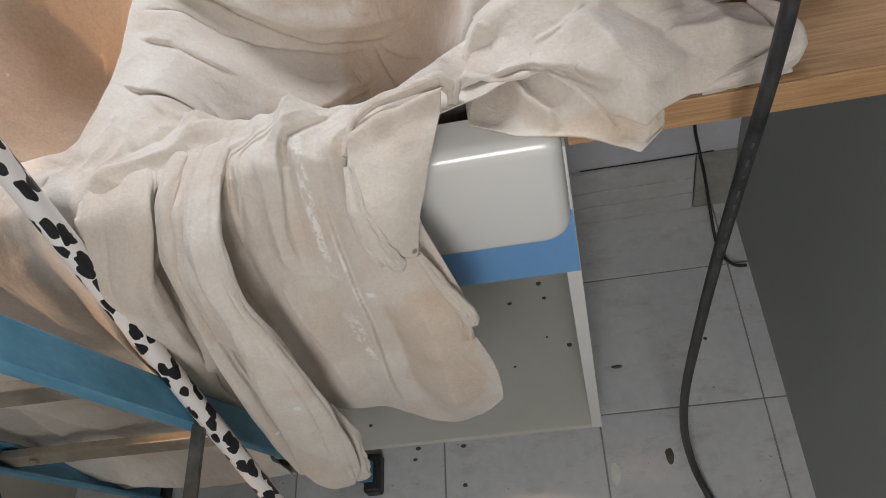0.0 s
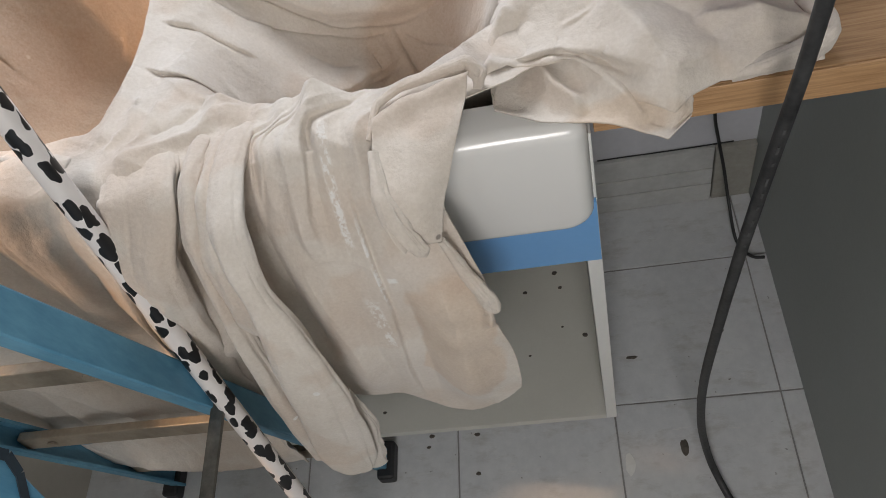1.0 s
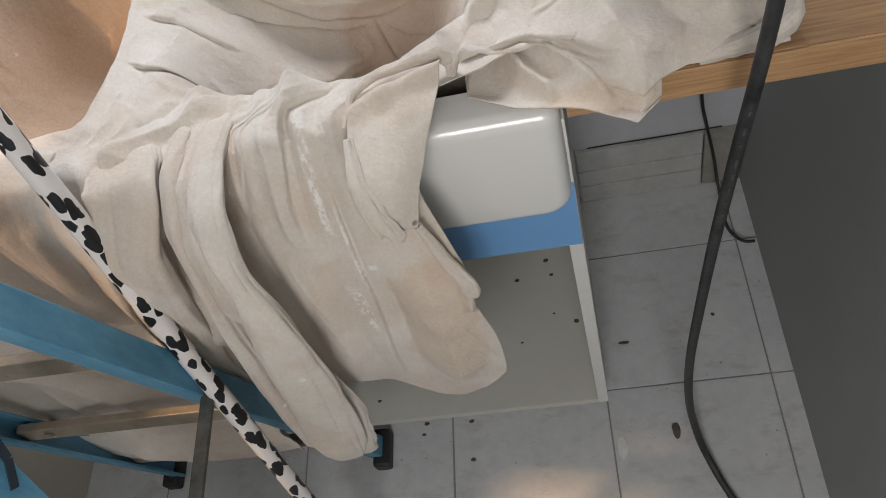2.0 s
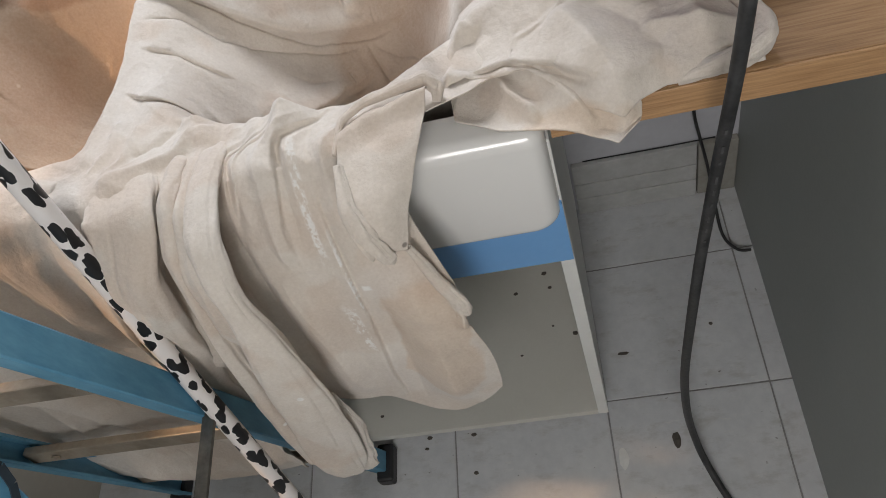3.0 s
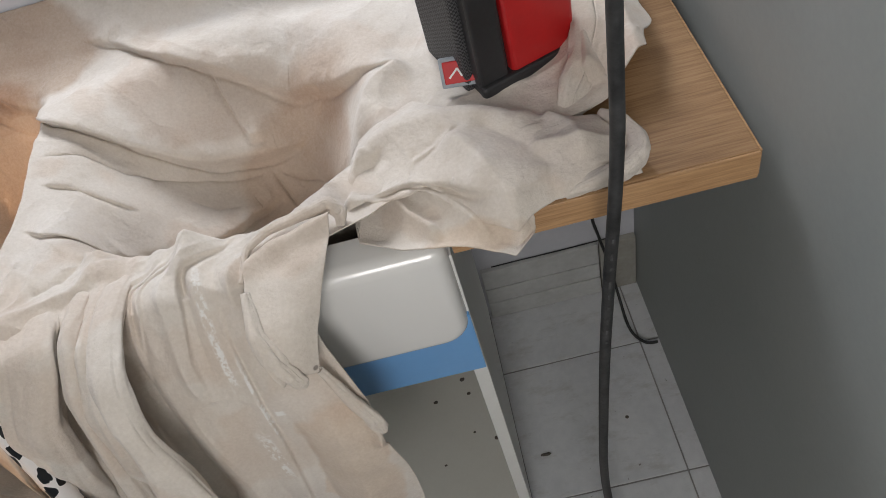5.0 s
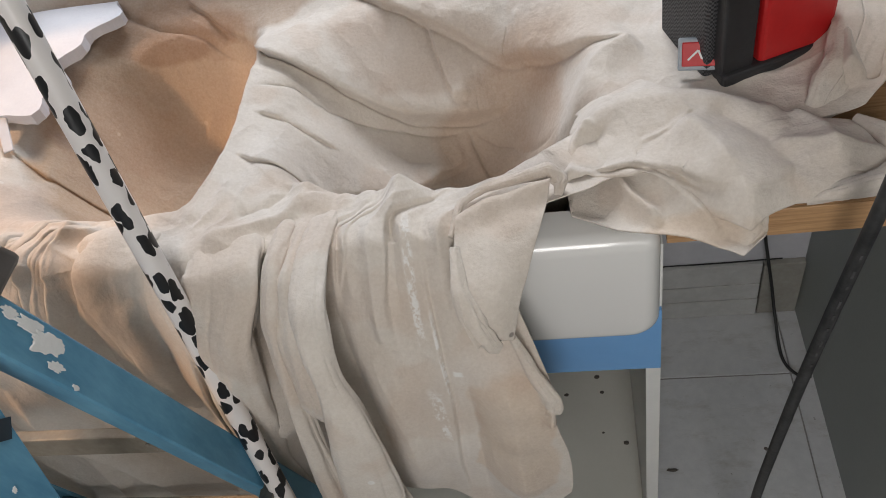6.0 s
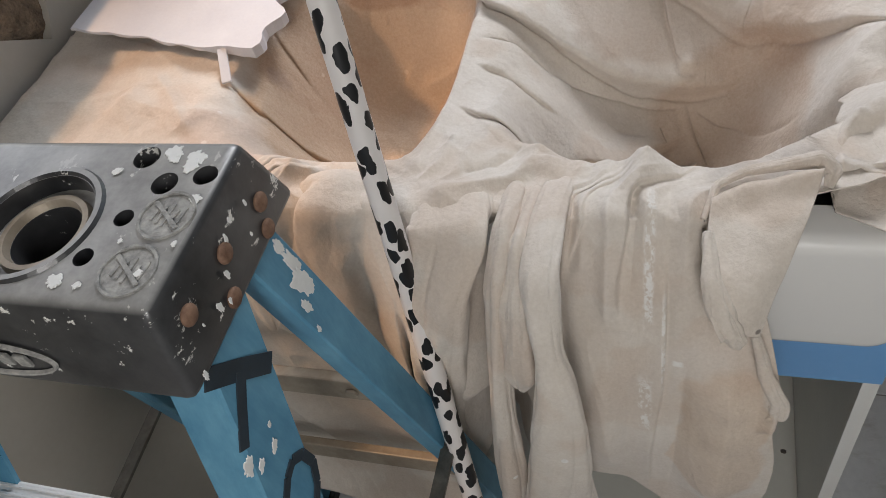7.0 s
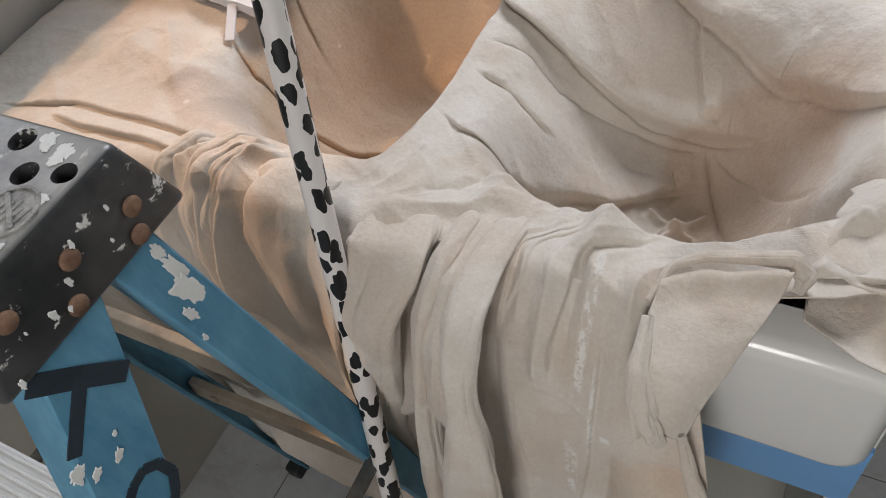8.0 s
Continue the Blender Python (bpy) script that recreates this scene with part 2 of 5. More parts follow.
def cap_material():
    m = mat("worn_black_plastic", (0.02, 0.021, 0.023), 0.5)
    n = Nodes(m)
    wear = n.noise(14.0, 5, 0.7)
    fine = n.noise(120.0, 3, 0.6)
    c = n.ramp(wear, [(0.32, (0.010, 0.011, 0.013)), (0.7, (0.06, 0.06, 0.062))])
    paint = n.noise(48.0, 5, 0.72, stretch=(1.0, 0.6, 1.0))
    c = n.mix(n.ramp(paint, [(0.61, (0, 0, 0)), (0.64, (1, 1, 1))]), c, (0.68, 0.67, 0.63))
    # plaster dust on the flat top; its paleness also stands in for window sheen
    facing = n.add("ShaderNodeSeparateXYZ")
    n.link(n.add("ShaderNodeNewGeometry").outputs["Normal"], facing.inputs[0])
    dust_sheen = n.mix(n.ramp(n.noise(18.0, 5, 0.7), [(0.3, (0.35, 0.35, 0.35)), (0.65, (0.85, 0.85, 0.85))]), (0, 0, 0), n.ramp(facing.outputs[2], [(0.6, (0, 0, 0)), (0.95, (1, 1, 1))]))
    c = n.mix(dust_sheen, c, (0.46, 0.455, 0.44))
    n.colour(c)
    n.rough(fine, 0.28, 0.42)
    n.b.inputs["Coat Weight"].default_value = 0.5
    n.b.inputs["Coat Roughness"].default_value = 0.3
    n.normal(n.bump(fine, 0.3, 0.0006))
    return m


CANVAS = canvas_material()
OAK = oak_material()
OAK_EDGE = oak_material("oak_edging", 1.35)
TILE = tile_material()
COW = cow_material()
BLUE_RAIL = fibreglass_material()
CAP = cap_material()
GROUT = speckled("dark_grout", (0.22, 0.215, 0.21), (0.34, 0.335, 0.325), 0.9)
PLASTER_BACK = speckled("pale_grey_plaster", (0.5, 0.5, 0.53), (0.62, 0.62, 0.65), 0.85, 5.0, 60.0, 0.2)
PLASTER_LEFT = speckled("beige_grey_plaster", (0.43, 0.4, 0.35), (0.5, 0.47, 0.42), 0.85, 4.0, 70.0, 0.15)
PAINT_RIGHT = speckled("grey_wall_paint", (0.265, 0.285, 0.272), (0.325, 0.343, 0.33), 0.5, 3.0, 120.0, 0.1)
PAINT_ROOM = speckled("off_white_wall_paint", (0.50, 0.485, 0.46), (0.58, 0.57, 0.55), 0.8, 3.0, 80.0, 0.1)
SKIRT = speckled("dusty_grey_skirting_tile", (0.40, 0.40, 0.385), (0.60, 0.60, 0.585), 0.65, 9.0, 70.0, 0.3)
SKIRT_DIRTY = speckled("brown_stained_tile", (0.24, 0.225, 0.19), (0.42, 0.41, 0.37), 0.7, 11.0, 70.0, 0.3)
CERAMIC = mat("white_glazed_ceramic", (0.76, 0.75, 0.725), 0.2)
CERAMIC.node_tree.nodes["Principled BSDF"].inputs["Coat Weight"].default_value = 0.4
BOARD = speckled("cream_melamine_board", (0.56, 0.55, 0.5), (0.62, 0.61, 0.56), 0.5, 5.0, 150.0, 0.05)
EDGE = speckled("white_board_edging", (0.68, 0.68, 0.65), (0.76, 0.76, 0.73), 0.45, 9.0, 120.0, 0.05)
BLUE_FILM = speckled("blue_painted_board", (0.14, 0.34, 0.65), (0.17, 0.385, 0.7), 0.4, 6.0, 140.0, 0.05)
RUBBER = speckled("scuffed_black_rubber", (0.004, 0.004, 0.005), (0.055, 0.055, 0.055), 0.5, 48.0, 130.0, 0.5)
PRINT = speckled("worn_grey_print", (0.03, 0.03, 0.03), (0.11, 0.11, 0.11), 0.6, 60.0, 300.0, 0.1)
WIRE = speckled("black_wire_sheath", (0.012, 0.012, 0.012), (0.03, 0.03, 0.03), 0.5, 30.0, 160.0, 0.2)
ALU = speckled("dull_aluminium", (0.70, 0.70, 0.695), (0.82, 0.82, 0.81), 0.45, 8.0, 120.0, 0.15, 0.25)
OLD_METAL = speckled("dirty_metal_bar", (0.3, 0.25, 0.19), (0.5, 0.44, 0.36), 0.5, 20.0, 120.0, 0.2, 0.5)
RUST = speckled("rusty_rivet_steel", (0.09, 0.045, 0.028), (0.30, 0.18, 0.12), 0.7, 90.0, 300.0, 0.4, 0.3)
RED = speckled("red_plastic", (0.42, 0.012, 0.014), (0.52, 0.02, 0.02), 0.35, 6.0, 180.0, 0.08)
BLACK = speckled("black_plastic", (0.012, 0.012, 0.013), (0.03, 0.03, 0.032), 0.5, 12.0, 200.0, 0.2)
GREY_TRIM = speckled("smoky_grey_plastic", (0.2, 0.23, 0.26), (0.34, 0.37, 0.4), 0.3, 20.0, 160.0, 0.1)
FOAM = speckled("white_packing_foam", (0.60, 0.60, 0.64), (0.69, 0.69, 0.72), 0.85, 12.0, 200.0, 0.3)
MARKER = speckled("black_marker_paint", (0.012, 0.02, 0.028), (0.02, 0.035, 0.05), 0.6, 40.0, 200.0, 0.1)
WHITE_PAINT = speckled("dried_white_paint", (0.68, 0.68, 0.66), (0.8, 0.8, 0.78), 0.6, 40.0, 200.0, 0.3)
RUBBLE = speckled("broken_brick_rubble", (0.07, 0.05, 0.035), (0.34, 0.25, 0.17), 0.95, 30.0, 120.0, 0.9, 0.0, 0.006)
BADGE = speckled("worn_silvery_badge", (0.16, 0.16, 0.155), (0.50, 0.49, 0.46), 0.5, 120.0, 400.0, 0.4, 0.1)
SPREADER = speckled("dark_steel_bar", (0.07, 0.07, 0.06), (0.2, 0.19, 0.17), 0.4, 30.0, 160.0, 0.2, 0.7)
DIRT = speckled("dark_floor_dirt", (0.05, 0.045, 0.04), (0.14, 0.12, 0.1), 0.95, 60.0, 200.0, 0.4)
WIN_FRAME = speckled("white_window_paint", (0.7, 0.7, 0.69), (0.78, 0.78, 0.77), 0.5)


# ---- mesh helpers ----
def smooth(me, on=True):
    me.polygons.foreach_set("use_smooth", [on] * len(me.polygons))


def mesh_from(name, bm, material, soft=False):
    me = bpy.data.meshes.new(name)
    bm.normal_update()
    bm.to_mesh(me)
    bm.free()
    me.materials.append(material)
    smooth(me, soft)
    return me


def part(name, bm, material, parent=None, label="", soft=False):
    ob = new(name, mesh_from(name, bm, material, soft))
    if parent:
        ob.parent = parent
    return tagged(ob, label)


def empty(name, label, category, group="", at=(0, 0, 0)):
    ob = new(name)
    ob.location = at
    ob.empty_display_size = 0.05
    return tagged(ob, label, category, group)


def box(x0, x1, y0, y1, z0, z1, bevel=0.0, seg=2, bm=None):
    own = bm or bmesh.new()
    g = bmesh.ops.create_cube(own, size=1.0, matrix=Matrix.Translation(((x0 + x1) / 2, (y0 + y1) / 2, (z0 + z1) / 2)) @ Matrix.Diagonal((x1 - x0, y1 - y0, z1 - z0, 1)))
    if bevel:
        edges = list({e for v in g["verts"] for e in v.link_edges})
        bmesh.ops.bevel(own, geom=edges, offset=bevel, segments=seg, affect="EDGES", profile=0.5)
    return own


def beam(p0, p1, side, width, depth, bevel=0.002, bm=None):
    """A bar from p0 to p1; width along the vector side, depth across it."""
    own = bm or bmesh.new()
    p0, p1 = Vector(p0), Vector(p1)
    z = (p1 - p0).normalized()
    x = (Vector(side) - Vector(side).dot(z) * z).normalized()
    y = z.cross(x)
    m = Matrix((x, y, z)).transposed().to_4x4()
    m.translation = (p0 + p1) / 2
    g = bmesh.ops.create_cube(own, size=1.0, matrix=m @ Matrix.Diagonal((width, depth, (p1 - p0).length, 1)))
    if bevel:
        edges = list({e for v in g["verts"] for e in v.link_edges})
        bmesh.ops.bevel(own, geom=edges, offset=bevel, segments=2, affect="EDGES", profile=0.5)
    return own


def rod(p0, p1, r, seg=20, r2=None, bm=None):
    own = bm or bmesh.new()
    p0, p1 = Vector(p0), Vector(p1)
    d = p1 - p0
    m = d.to_track_quat("Z", "Y").to_matrix().to_4x4()
    m.translation = (p0 + p1) / 2
    bmesh.ops.create_cone(own, cap_ends=True, segments=seg, radius1=r, radius2=r if r2 is None else r2, depth=d.length, matrix=m)
    return own


def tube(points, r, sides=14, steps=10):
    """A round hose along a smooth line through the points."""
    pts = [Vector(p) for p in points]
    line = []
    for i in range(len(pts) - 1):
        a, b = pts[max(i - 1, 0)], pts[i]
        c, d = pts[i + 1], pts[min(i + 2, len(pts) - 1)]
        for k in range(steps):
            t = k / steps
            line.append(0.5 * (2 * b + (c - a) * t + (2 * a - 5 * b + 4 * c - d) * t * t + (3 * b - a - 3 * c + d) * t ** 3))
    line.append(pts[-1])
    bm = bmesh.new()
    rings = []
    ref = Vector((0.3, 1.0, 0.1))
    for i, p in enumerate(line):
        t = (line[min(i + 1, len(line) - 1)] - line[max(i - 1, 0)]).normalized()
        x = (ref - ref.dot(t) * t).normalized()
        y = t.cross(x)
        rings.append([bm.verts.new(p + r * (math.cos(2 * math.pi * k / sides) * x + math.sin(2 * math.pi * k / sides) * y)) for k in range(sides)])
    for a, b in zip(rings, rings[1:]):
        for k in range(sides):
            bm.faces.new((a[k], a[(k + 1) % sides], b[(k + 1) % sides], b[k]))
    bm.faces.new(list(reversed(rings[0])))
    bm.faces.new(rings[-1])
    return bm


def grid_mesh(name, P, material, parent=None, label="", thick=0.0016):
    """A smooth sheet from an array of points of shape rows, columns, 3."""
    nr, nc = P.shape[:2]
    idx = np.arange(nr * nc).reshape(nr, nc)
    q = np.stack([idx[:-1, :-1], idx[:-1, 1:], idx[1:, 1:], idx[1:, :-1]], -1).reshape(-1, 4)
    me = bpy.data.meshes.new(name)
    me.from_pydata(P.reshape(-1, 3).tolist(), [], q.tolist())
    me.materials.append(material)
    smooth(me)
    ob = new(name, me)
    if parent:
        ob.parent = parent
    mod = ob.modifiers.new("thickness", "SOLIDIFY")
    mod.thickness, mod.offset = thick, 0.0
    return tagged(ob, label)


def ss(a, b, x):
    t = np.clip((x - a) / (b - a), 0, 1)
    return t * t * (3 - 2 * t)


def vn(x, y, scale, seed):
    """Smooth value noise in -1..1."""
    rng = np.random.RandomState(seed)
    tab = rng.rand(64, 64) * 2 - 1
    X, Y = x * scale, y * scale
    i, j = np.floor(X).astype(int), np.floor(Y).astype(int)
    f, g = X - i, Y - j
    f, g = f * f * f * (f * (f * 6 - 15) + 10), g * g * g * (g * (g * 6 - 15) + 10)
    a, b = tab[i % 64, j % 64], tab[(i + 1) % 64, j % 64]
    c, d = tab[i % 64, (j + 1) % 64], tab[(i + 1) % 64, (j + 1) % 64]
    return (a * (1 - f) + b * f) * (1 - g) + (c * (1 - f) + d * f) * g


def along(px, py, line):
    """Signed distance to a polyline and the share of its length, for arrays."""
    best = np.full(px.shape, 1e9)
    sign = np.zeros(px.shape)
    share = np.zeros(px.shape)
    lens = [math.dist(a, b) for a, b in zip(line, line[1:])]
    total, run = sum(lens), 0.0
    for (a, b), L in zip(zip(line, line[1:]), lens):
        dx, dy = (b[0] - a[0]) / L, (b[1] - a[1]) / L
        t = np.clip((px - a[0]) * dx + (py - a[1]) * dy, 0, L)
        ex, ey = px - a[0] - t * dx, py - a[1] - t * dy
        d = np.hypot(ex, ey)
        m = d < best
        best = np.where(m, d, best)
        sign = np.where(m, np.sign(dx * ey - dy * ex), sign)
        share = np.where(m, (run + t) / total, share)
        run += L
    return best * sign, share


def ridge(px, py, line, width, height, fade=0.15):
    """A rounded fold along a line (height below zero: a valley)."""
    d, s = along(px, py, line)
    return height * np.exp(-(np.abs(d) / width) ** 1.35) * ss(-0.001, fade, s) * ss(-0.001, fade, 1 - s)


def lips(px, py, folds):
    """Overlapping folds: height, and the sideways push of each lip over the cloth beyond it (to the right of its line)."""
    f, qx, qy = np.zeros(px.shape), np.zeros(px.shape), np.zeros(px.shape)
    for line, width, height, lean, *fade in folds:
        d, s = along(px, py, line)
        ends = ss(-0.001, *(fade or [0.2]), s) * ss(-0.001, 0.2, 1 - s)
        f += ends * height * np.where(d > 0, np.exp(-(np.abs(d) / width) ** 1.15), np.exp(-(d / 0.0032) ** 2))
        f -= ends * 0.5 * height * np.exp(-((d + 0.0055) / 0.0045) ** 2)
        push = ends * lean * np.where(d > 0, np.exp(-(d / (0.45 * width)) ** 2), np.exp(-(d / 0.0025) ** 2))
        k = np.clip((s * (len(line) - 1)), 0, len(line) - 1.001).astype(int)
        a = np.array(line)
        t = a[1:] - a[:-1]
        t = t / np.linalg.norm(t, axis=1, keepdims=True)
        qx += push * t[k, 1]
        qy -= push * t[k, 0]
    return f, qx, qy


# ---- setting ----
XL, XR, YB, YF, ZC = -1.12, 0.345, 0.515, -1.35, 2.5
WALL = 0.12


def cut(ob, cutters):
    """Takes the cutters' shapes out of ob for good."""
    for c in cutters:
        m = ob.modifiers.new("cut", "BOOLEAN")
        m.operation, m.solver, m.object = "DIFFERENCE", "EXACT", c
    dg = bpy.context.evaluated_depsgraph_get()
    dg.update()
    me = bpy.data.meshes.new_from_object(ob.evaluated_get(dg))
    ob.modifiers.clear()
    ob.data = me
    for c in cutters:
        bpy.data.objects.remove(c)


def hole_prism(grow, x0, x1):
    """Outline of the broken-out hole in the side wall."""
    bm = bmesh.new()
    q = [(0.15, 1.035), (0.20, 1.012), (0.277, 0.957), (0.30, 0.985), (0.315, 1.02), (0.24, 1.06), (0.17, 1.075)]
    cy, cz = 0.235, 1.02
    a = [bm.verts.new((x0, cy + grow * (y - cy), cz + grow * (z - cz))) for y, z in q]
    b = [bm.verts.new((x1, cy + grow * (y - cy), cz + grow * (z - cz))) for y, z in q]
    bm.faces.new(a)
    bm.faces.new(list(reversed(b)))
    for k in range(len(q)):
        bm.faces.new((a[k], b[k], b[(k + 1) % len(q)], a[(k + 1) % len(q)]))
    bmesh.ops.recalc_face_normals(bm, faces=bm.faces)
    return bm


def wall_with_opening(name, axis, at, lo, hi, open_lo, open_hi, z0, z1, outward, material, label, hole=None):
    """A wall in the plane axis = at, from lo to hi, with a rectangular opening; hole: a shape cut from the part below it."""
    a, b = sorted((at, at + outward * WALL))
    spans = [(open_lo, open_hi, 0, z0), (lo, open_lo, 0, ZC), (open_hi, hi, 0, ZC), (open_lo, open_hi, z1, ZC)]

    def piece(k, bm=None):
        u0, u1, v0, v1 = spans[k]
        return box(u0, u1, a, b, v0, v1, bm=bm) if axis == "y" else box(a, b, u0, u1, v0, v1, bm=bm)

    ob = part(name, piece(0), material)
    if hole:
        cut(ob, [part("hole", hole, material)])
    bm = bmesh.new()
    bm.from_mesh(ob.data)
    for k in (1, 2, 3):
        piece(k, bm)
    bm.to_mesh(ob.data)
    bm.free()
    return tagged(ob, label, "wall", kind="structure")


wall_with_opening("wall_back", "y", YB, XL - WALL, XR + WALL, -0.85, 0.25, 1.05, 2.25, 1, PLASTER_BACK, "pale grey plastered wall behind the covered counter")
wall_with_opening("wall_left", "x", XL, YF, YB, -0.36, 0.40, 1.1, 1.84, -1, PLASTER_LEFT, "beige grey plastered wall beside the counter", hole_prism(1.0, XL - 0.04, XL + 0.02))
# unseen wall and opening, set close to steer the front fill
wall_with_opening("wall_front", "y", YF, XL - WALL, XR + WALL, -0.36, 0.28, 1.36, 2.14, -1, PAINT_ROOM, "unseen off-white painted wall opposite the counter, placed for the front fill")
tagged(part("wall_right", box(XR, XR + WALL, YF, YB, 0, ZC), PAINT_RIGHT), "grey painted wall beside the oak worktop", "wall", kind="structure")
tagged(part("ceiling", box(XL - WALL, XR + WALL, YF - WALL, YB + WALL, ZC, ZC + 0.1), PAINT_ROOM), "off-white painted ceiling", "ceiling", kind="structure")
floor = tagged(part("floor", box(XL - WALL, XR + WALL, YF - WALL, YB + WALL, -0.1, -0.003), GROUT), "grey square floor tiles with dusty dark joints", "floor", kind="structure")


def window(name, axis, at, u0, u1, z0, z1, label):
    w = tagged(empty(name, label, "window"), kind="structure")
    for k, (a, b, c, d) in enumerate(((u0, u1, z0, z0 + 0.05), (u0, u1, z1 - 0.05, z1), (u0, u0 + 0.05, z0 + 0.05, z1 - 0.05), (u1 - 0.05, u1, z0 + 0.05, z1 - 0.05))):
        bm = box(a, b, at - 0.025, at + 0.025, c, d, 0.004) if axis == "y" else box(at - 0.025, at + 0.025, a, b, c, d, 0.004)
        part("window_frame", bm, WIN_FRAME, w)
    return w


window("window_1", "y", YB + 0.09, -0.85, 0.25, 1.05, 2.25, "white framed window over the sink counter")
window("window_2", "x", XL - 0.09, -0.36, 0.40, 1.1, 1.84, "white framed window in the side wall")
# the third one is added, out of view, around the front fill
window("window_3", "y", YF - 0.09, -0.36, 0.28, 1.36, 2.14, "unseen white framed window added for the front fill")

# rubble in the broken-out hole of the side wall
wall_left = bpy.data.objects["wall_left"]
rub = hole_prism(1.02, XL - 0.05, XL - 0.012)
bmesh.ops.triangulate(rub, faces=rub.faces)
bmesh.ops.subdivide_edges(rub, edges=rub.edges, cuts=6, use_grid_fill=True)
for v in rub.verts:
    if v.co.x > XL - 0.02:
        v.co.x += 0.009 * noise.noise(v.co * 70)
part("rubble", rub, RUBBLE, wall_left, "broken brick and mortar inside the hole")

# rough skirting under the worktop: an upper course and a lower tile course
skirting = tagged(part("baseboard", box(0.004, 0.262, 0.503, YB, 0.108, 0.172, 0.002), SKIRT), "dusty grey tiled skirting with cracked joints", "skirting", kind="structure")
part("skirting_tile", box(0.004, 0.262, 0.501, YB, 0.058, 0.1065, 0.002), SKIRT, skirting)
part("skirting_tile", box(0.004, 0.262, 0.4985, YB, 0.001, 0.0565, 0.002), SKIRT, skirting)
part("skirting_tile", box(0.2645, XR - 0.001, 0.5, YB, 0.001, 0.172, 0.002), SKIRT_DIRTY, skirting, "brown-stained skirting tile in the corner")
part("crack", tube([(0.03, 0.5135, 0.1735), (0.09, 0.513, 0.1742), (0.13, 0.513, 0.1735), (0.16, 0.512, 0.1745), (0.21, 0.5125, 0.1738), (0.30, 0.513, 0.1748)], 0.0016, 6, 5), RUBBER, skirting, "dark open crack above the skirting")

# ---- worktop ----
wt = empty("worktop", "oak-effect worktop with a square front edge", "worktop")
part("worktop_slab", box(0.003, 0.32, 0.003, 0.51, 0.882, 0.92, 0.0015), OAK, wt)
part("front_edging", box(0.003, 0.32, 0.0, 0.003, 0.8825, 0.9193, 0.0006, 1), OAK_EDGE, wt, "paler oak edging strip")
part("end_edging", box(0.32, 0.3225, 0.003, 0.51, 0.8825, 0.9193, 0.0006, 1), OAK_EDGE, wt, "paler oak edging strip")
back_strip = empty("rear_worktop", "oak-effect worktop strip behind the sink", "worktop")
part("worktop_slab", box(-0.8, 0.001, 0.43, 0.51, 0.882, 0.92, 0.0015), OAK, back_strip)
left_top = empty("side_worktop", "oak-effect worktop under the drop cloth", "worktop")
part("worktop_slab", box(-1.115, -0.802, 0.002, 0.51, 0.882, 0.92, 0.0015), OAK, left_top)

# ---- sink cabinet ----
CW = 0.8
cab = empty("sink_cabinet", "cream open-fronted sink cabinet with a blue front rail", "cabinet")
part("side_panel", box(-0.018, 0.0, 0.0, 0.48, 0.08, 0.882, 0.0008), EDGE, cab)
part("side_panel", box(-CW, -CW + 0.018, 0.0, 0.48, 0.08, 0.882, 0.0008), EDGE, cab)
part("bottom_panel", box(-CW + 0.0185, -0.0185, 0.0, 0.468, 0.08, 0.098, 0.0008), BOARD, cab)
part("back_panel", box(-CW + 0.0185, -0.0185, 0.469, 0.48, 0.08, 0.7), BOARD, cab)
for lx in (-0.05, -CW + 0.05):
    for ly in (0.06, 0.42):
        part("cabinet_leg", rod((lx, ly, 0.0), (lx, ly, 0.08), 0.018, 16), BLACK, cab, "black plastic cabinet leg")


def rail_mesh():
    """Front rail, cut out for the rounded lower corners of the sink."""
    bm = bmesh.new()
    x0, x1, zb, zt, zs, r = -CW + 0.001, -0.001, 0.655, 0.776, 0.737, 0.036
    pts = [(x0, zb), (x1, zb), (x1, zt)]
    sx = x1 - 0.003
    pts += [(sx, zt)]
    for k in range(9):
        a = math.radians(90 * k / 8)
        pts.append((sx - r + r * math.cos(a), zs + r - r * math.sin(a)))
    lx = x0 + 0.003
    for k in range(9):
        a = math.radians(90 + 90 * k / 8)
        pts.append((lx + r + r * math.cos(a), zs + r - r * math.sin(a)))
    pts += [(lx, zt), (x0, zt)]
    front = [bm.verts.new((x, -0.006, z)) for x, z in pts]
    f = bm.faces.new(front)
    ext = bmesh.ops.extrude_face_region(bm, geom=[f])
    bmesh.ops.translate(bm, vec=(0, 0.0055, 0), verts=[v for v in ext["geom"] if isinstance(v, bmesh.types.BMVert)])
    bmesh.ops.recalc_face_normals(bm, faces=bm.faces)
    return bm


part("front_rail", rail_mesh(), BLUE_FILM, cab, "blue painted rail under the sink front")

side_cab = empty("base_cabinet", "cream closed base cabinet under the drop cloth", "cabinet")
part("body", box(-1.112, -0.803, 0.03, 0.48, 0.08, 0.882, 0.001), BOARD, side_cab)
part("door", box(-1.11, -0.806, 0.01, 0.028, 0.085, 0.878, 0.002), BOARD, side_cab)
part("plinth", box(-1.112, -0.803, 0.06, 0.078, 0.002, 0.08), BOARD, side_cab)

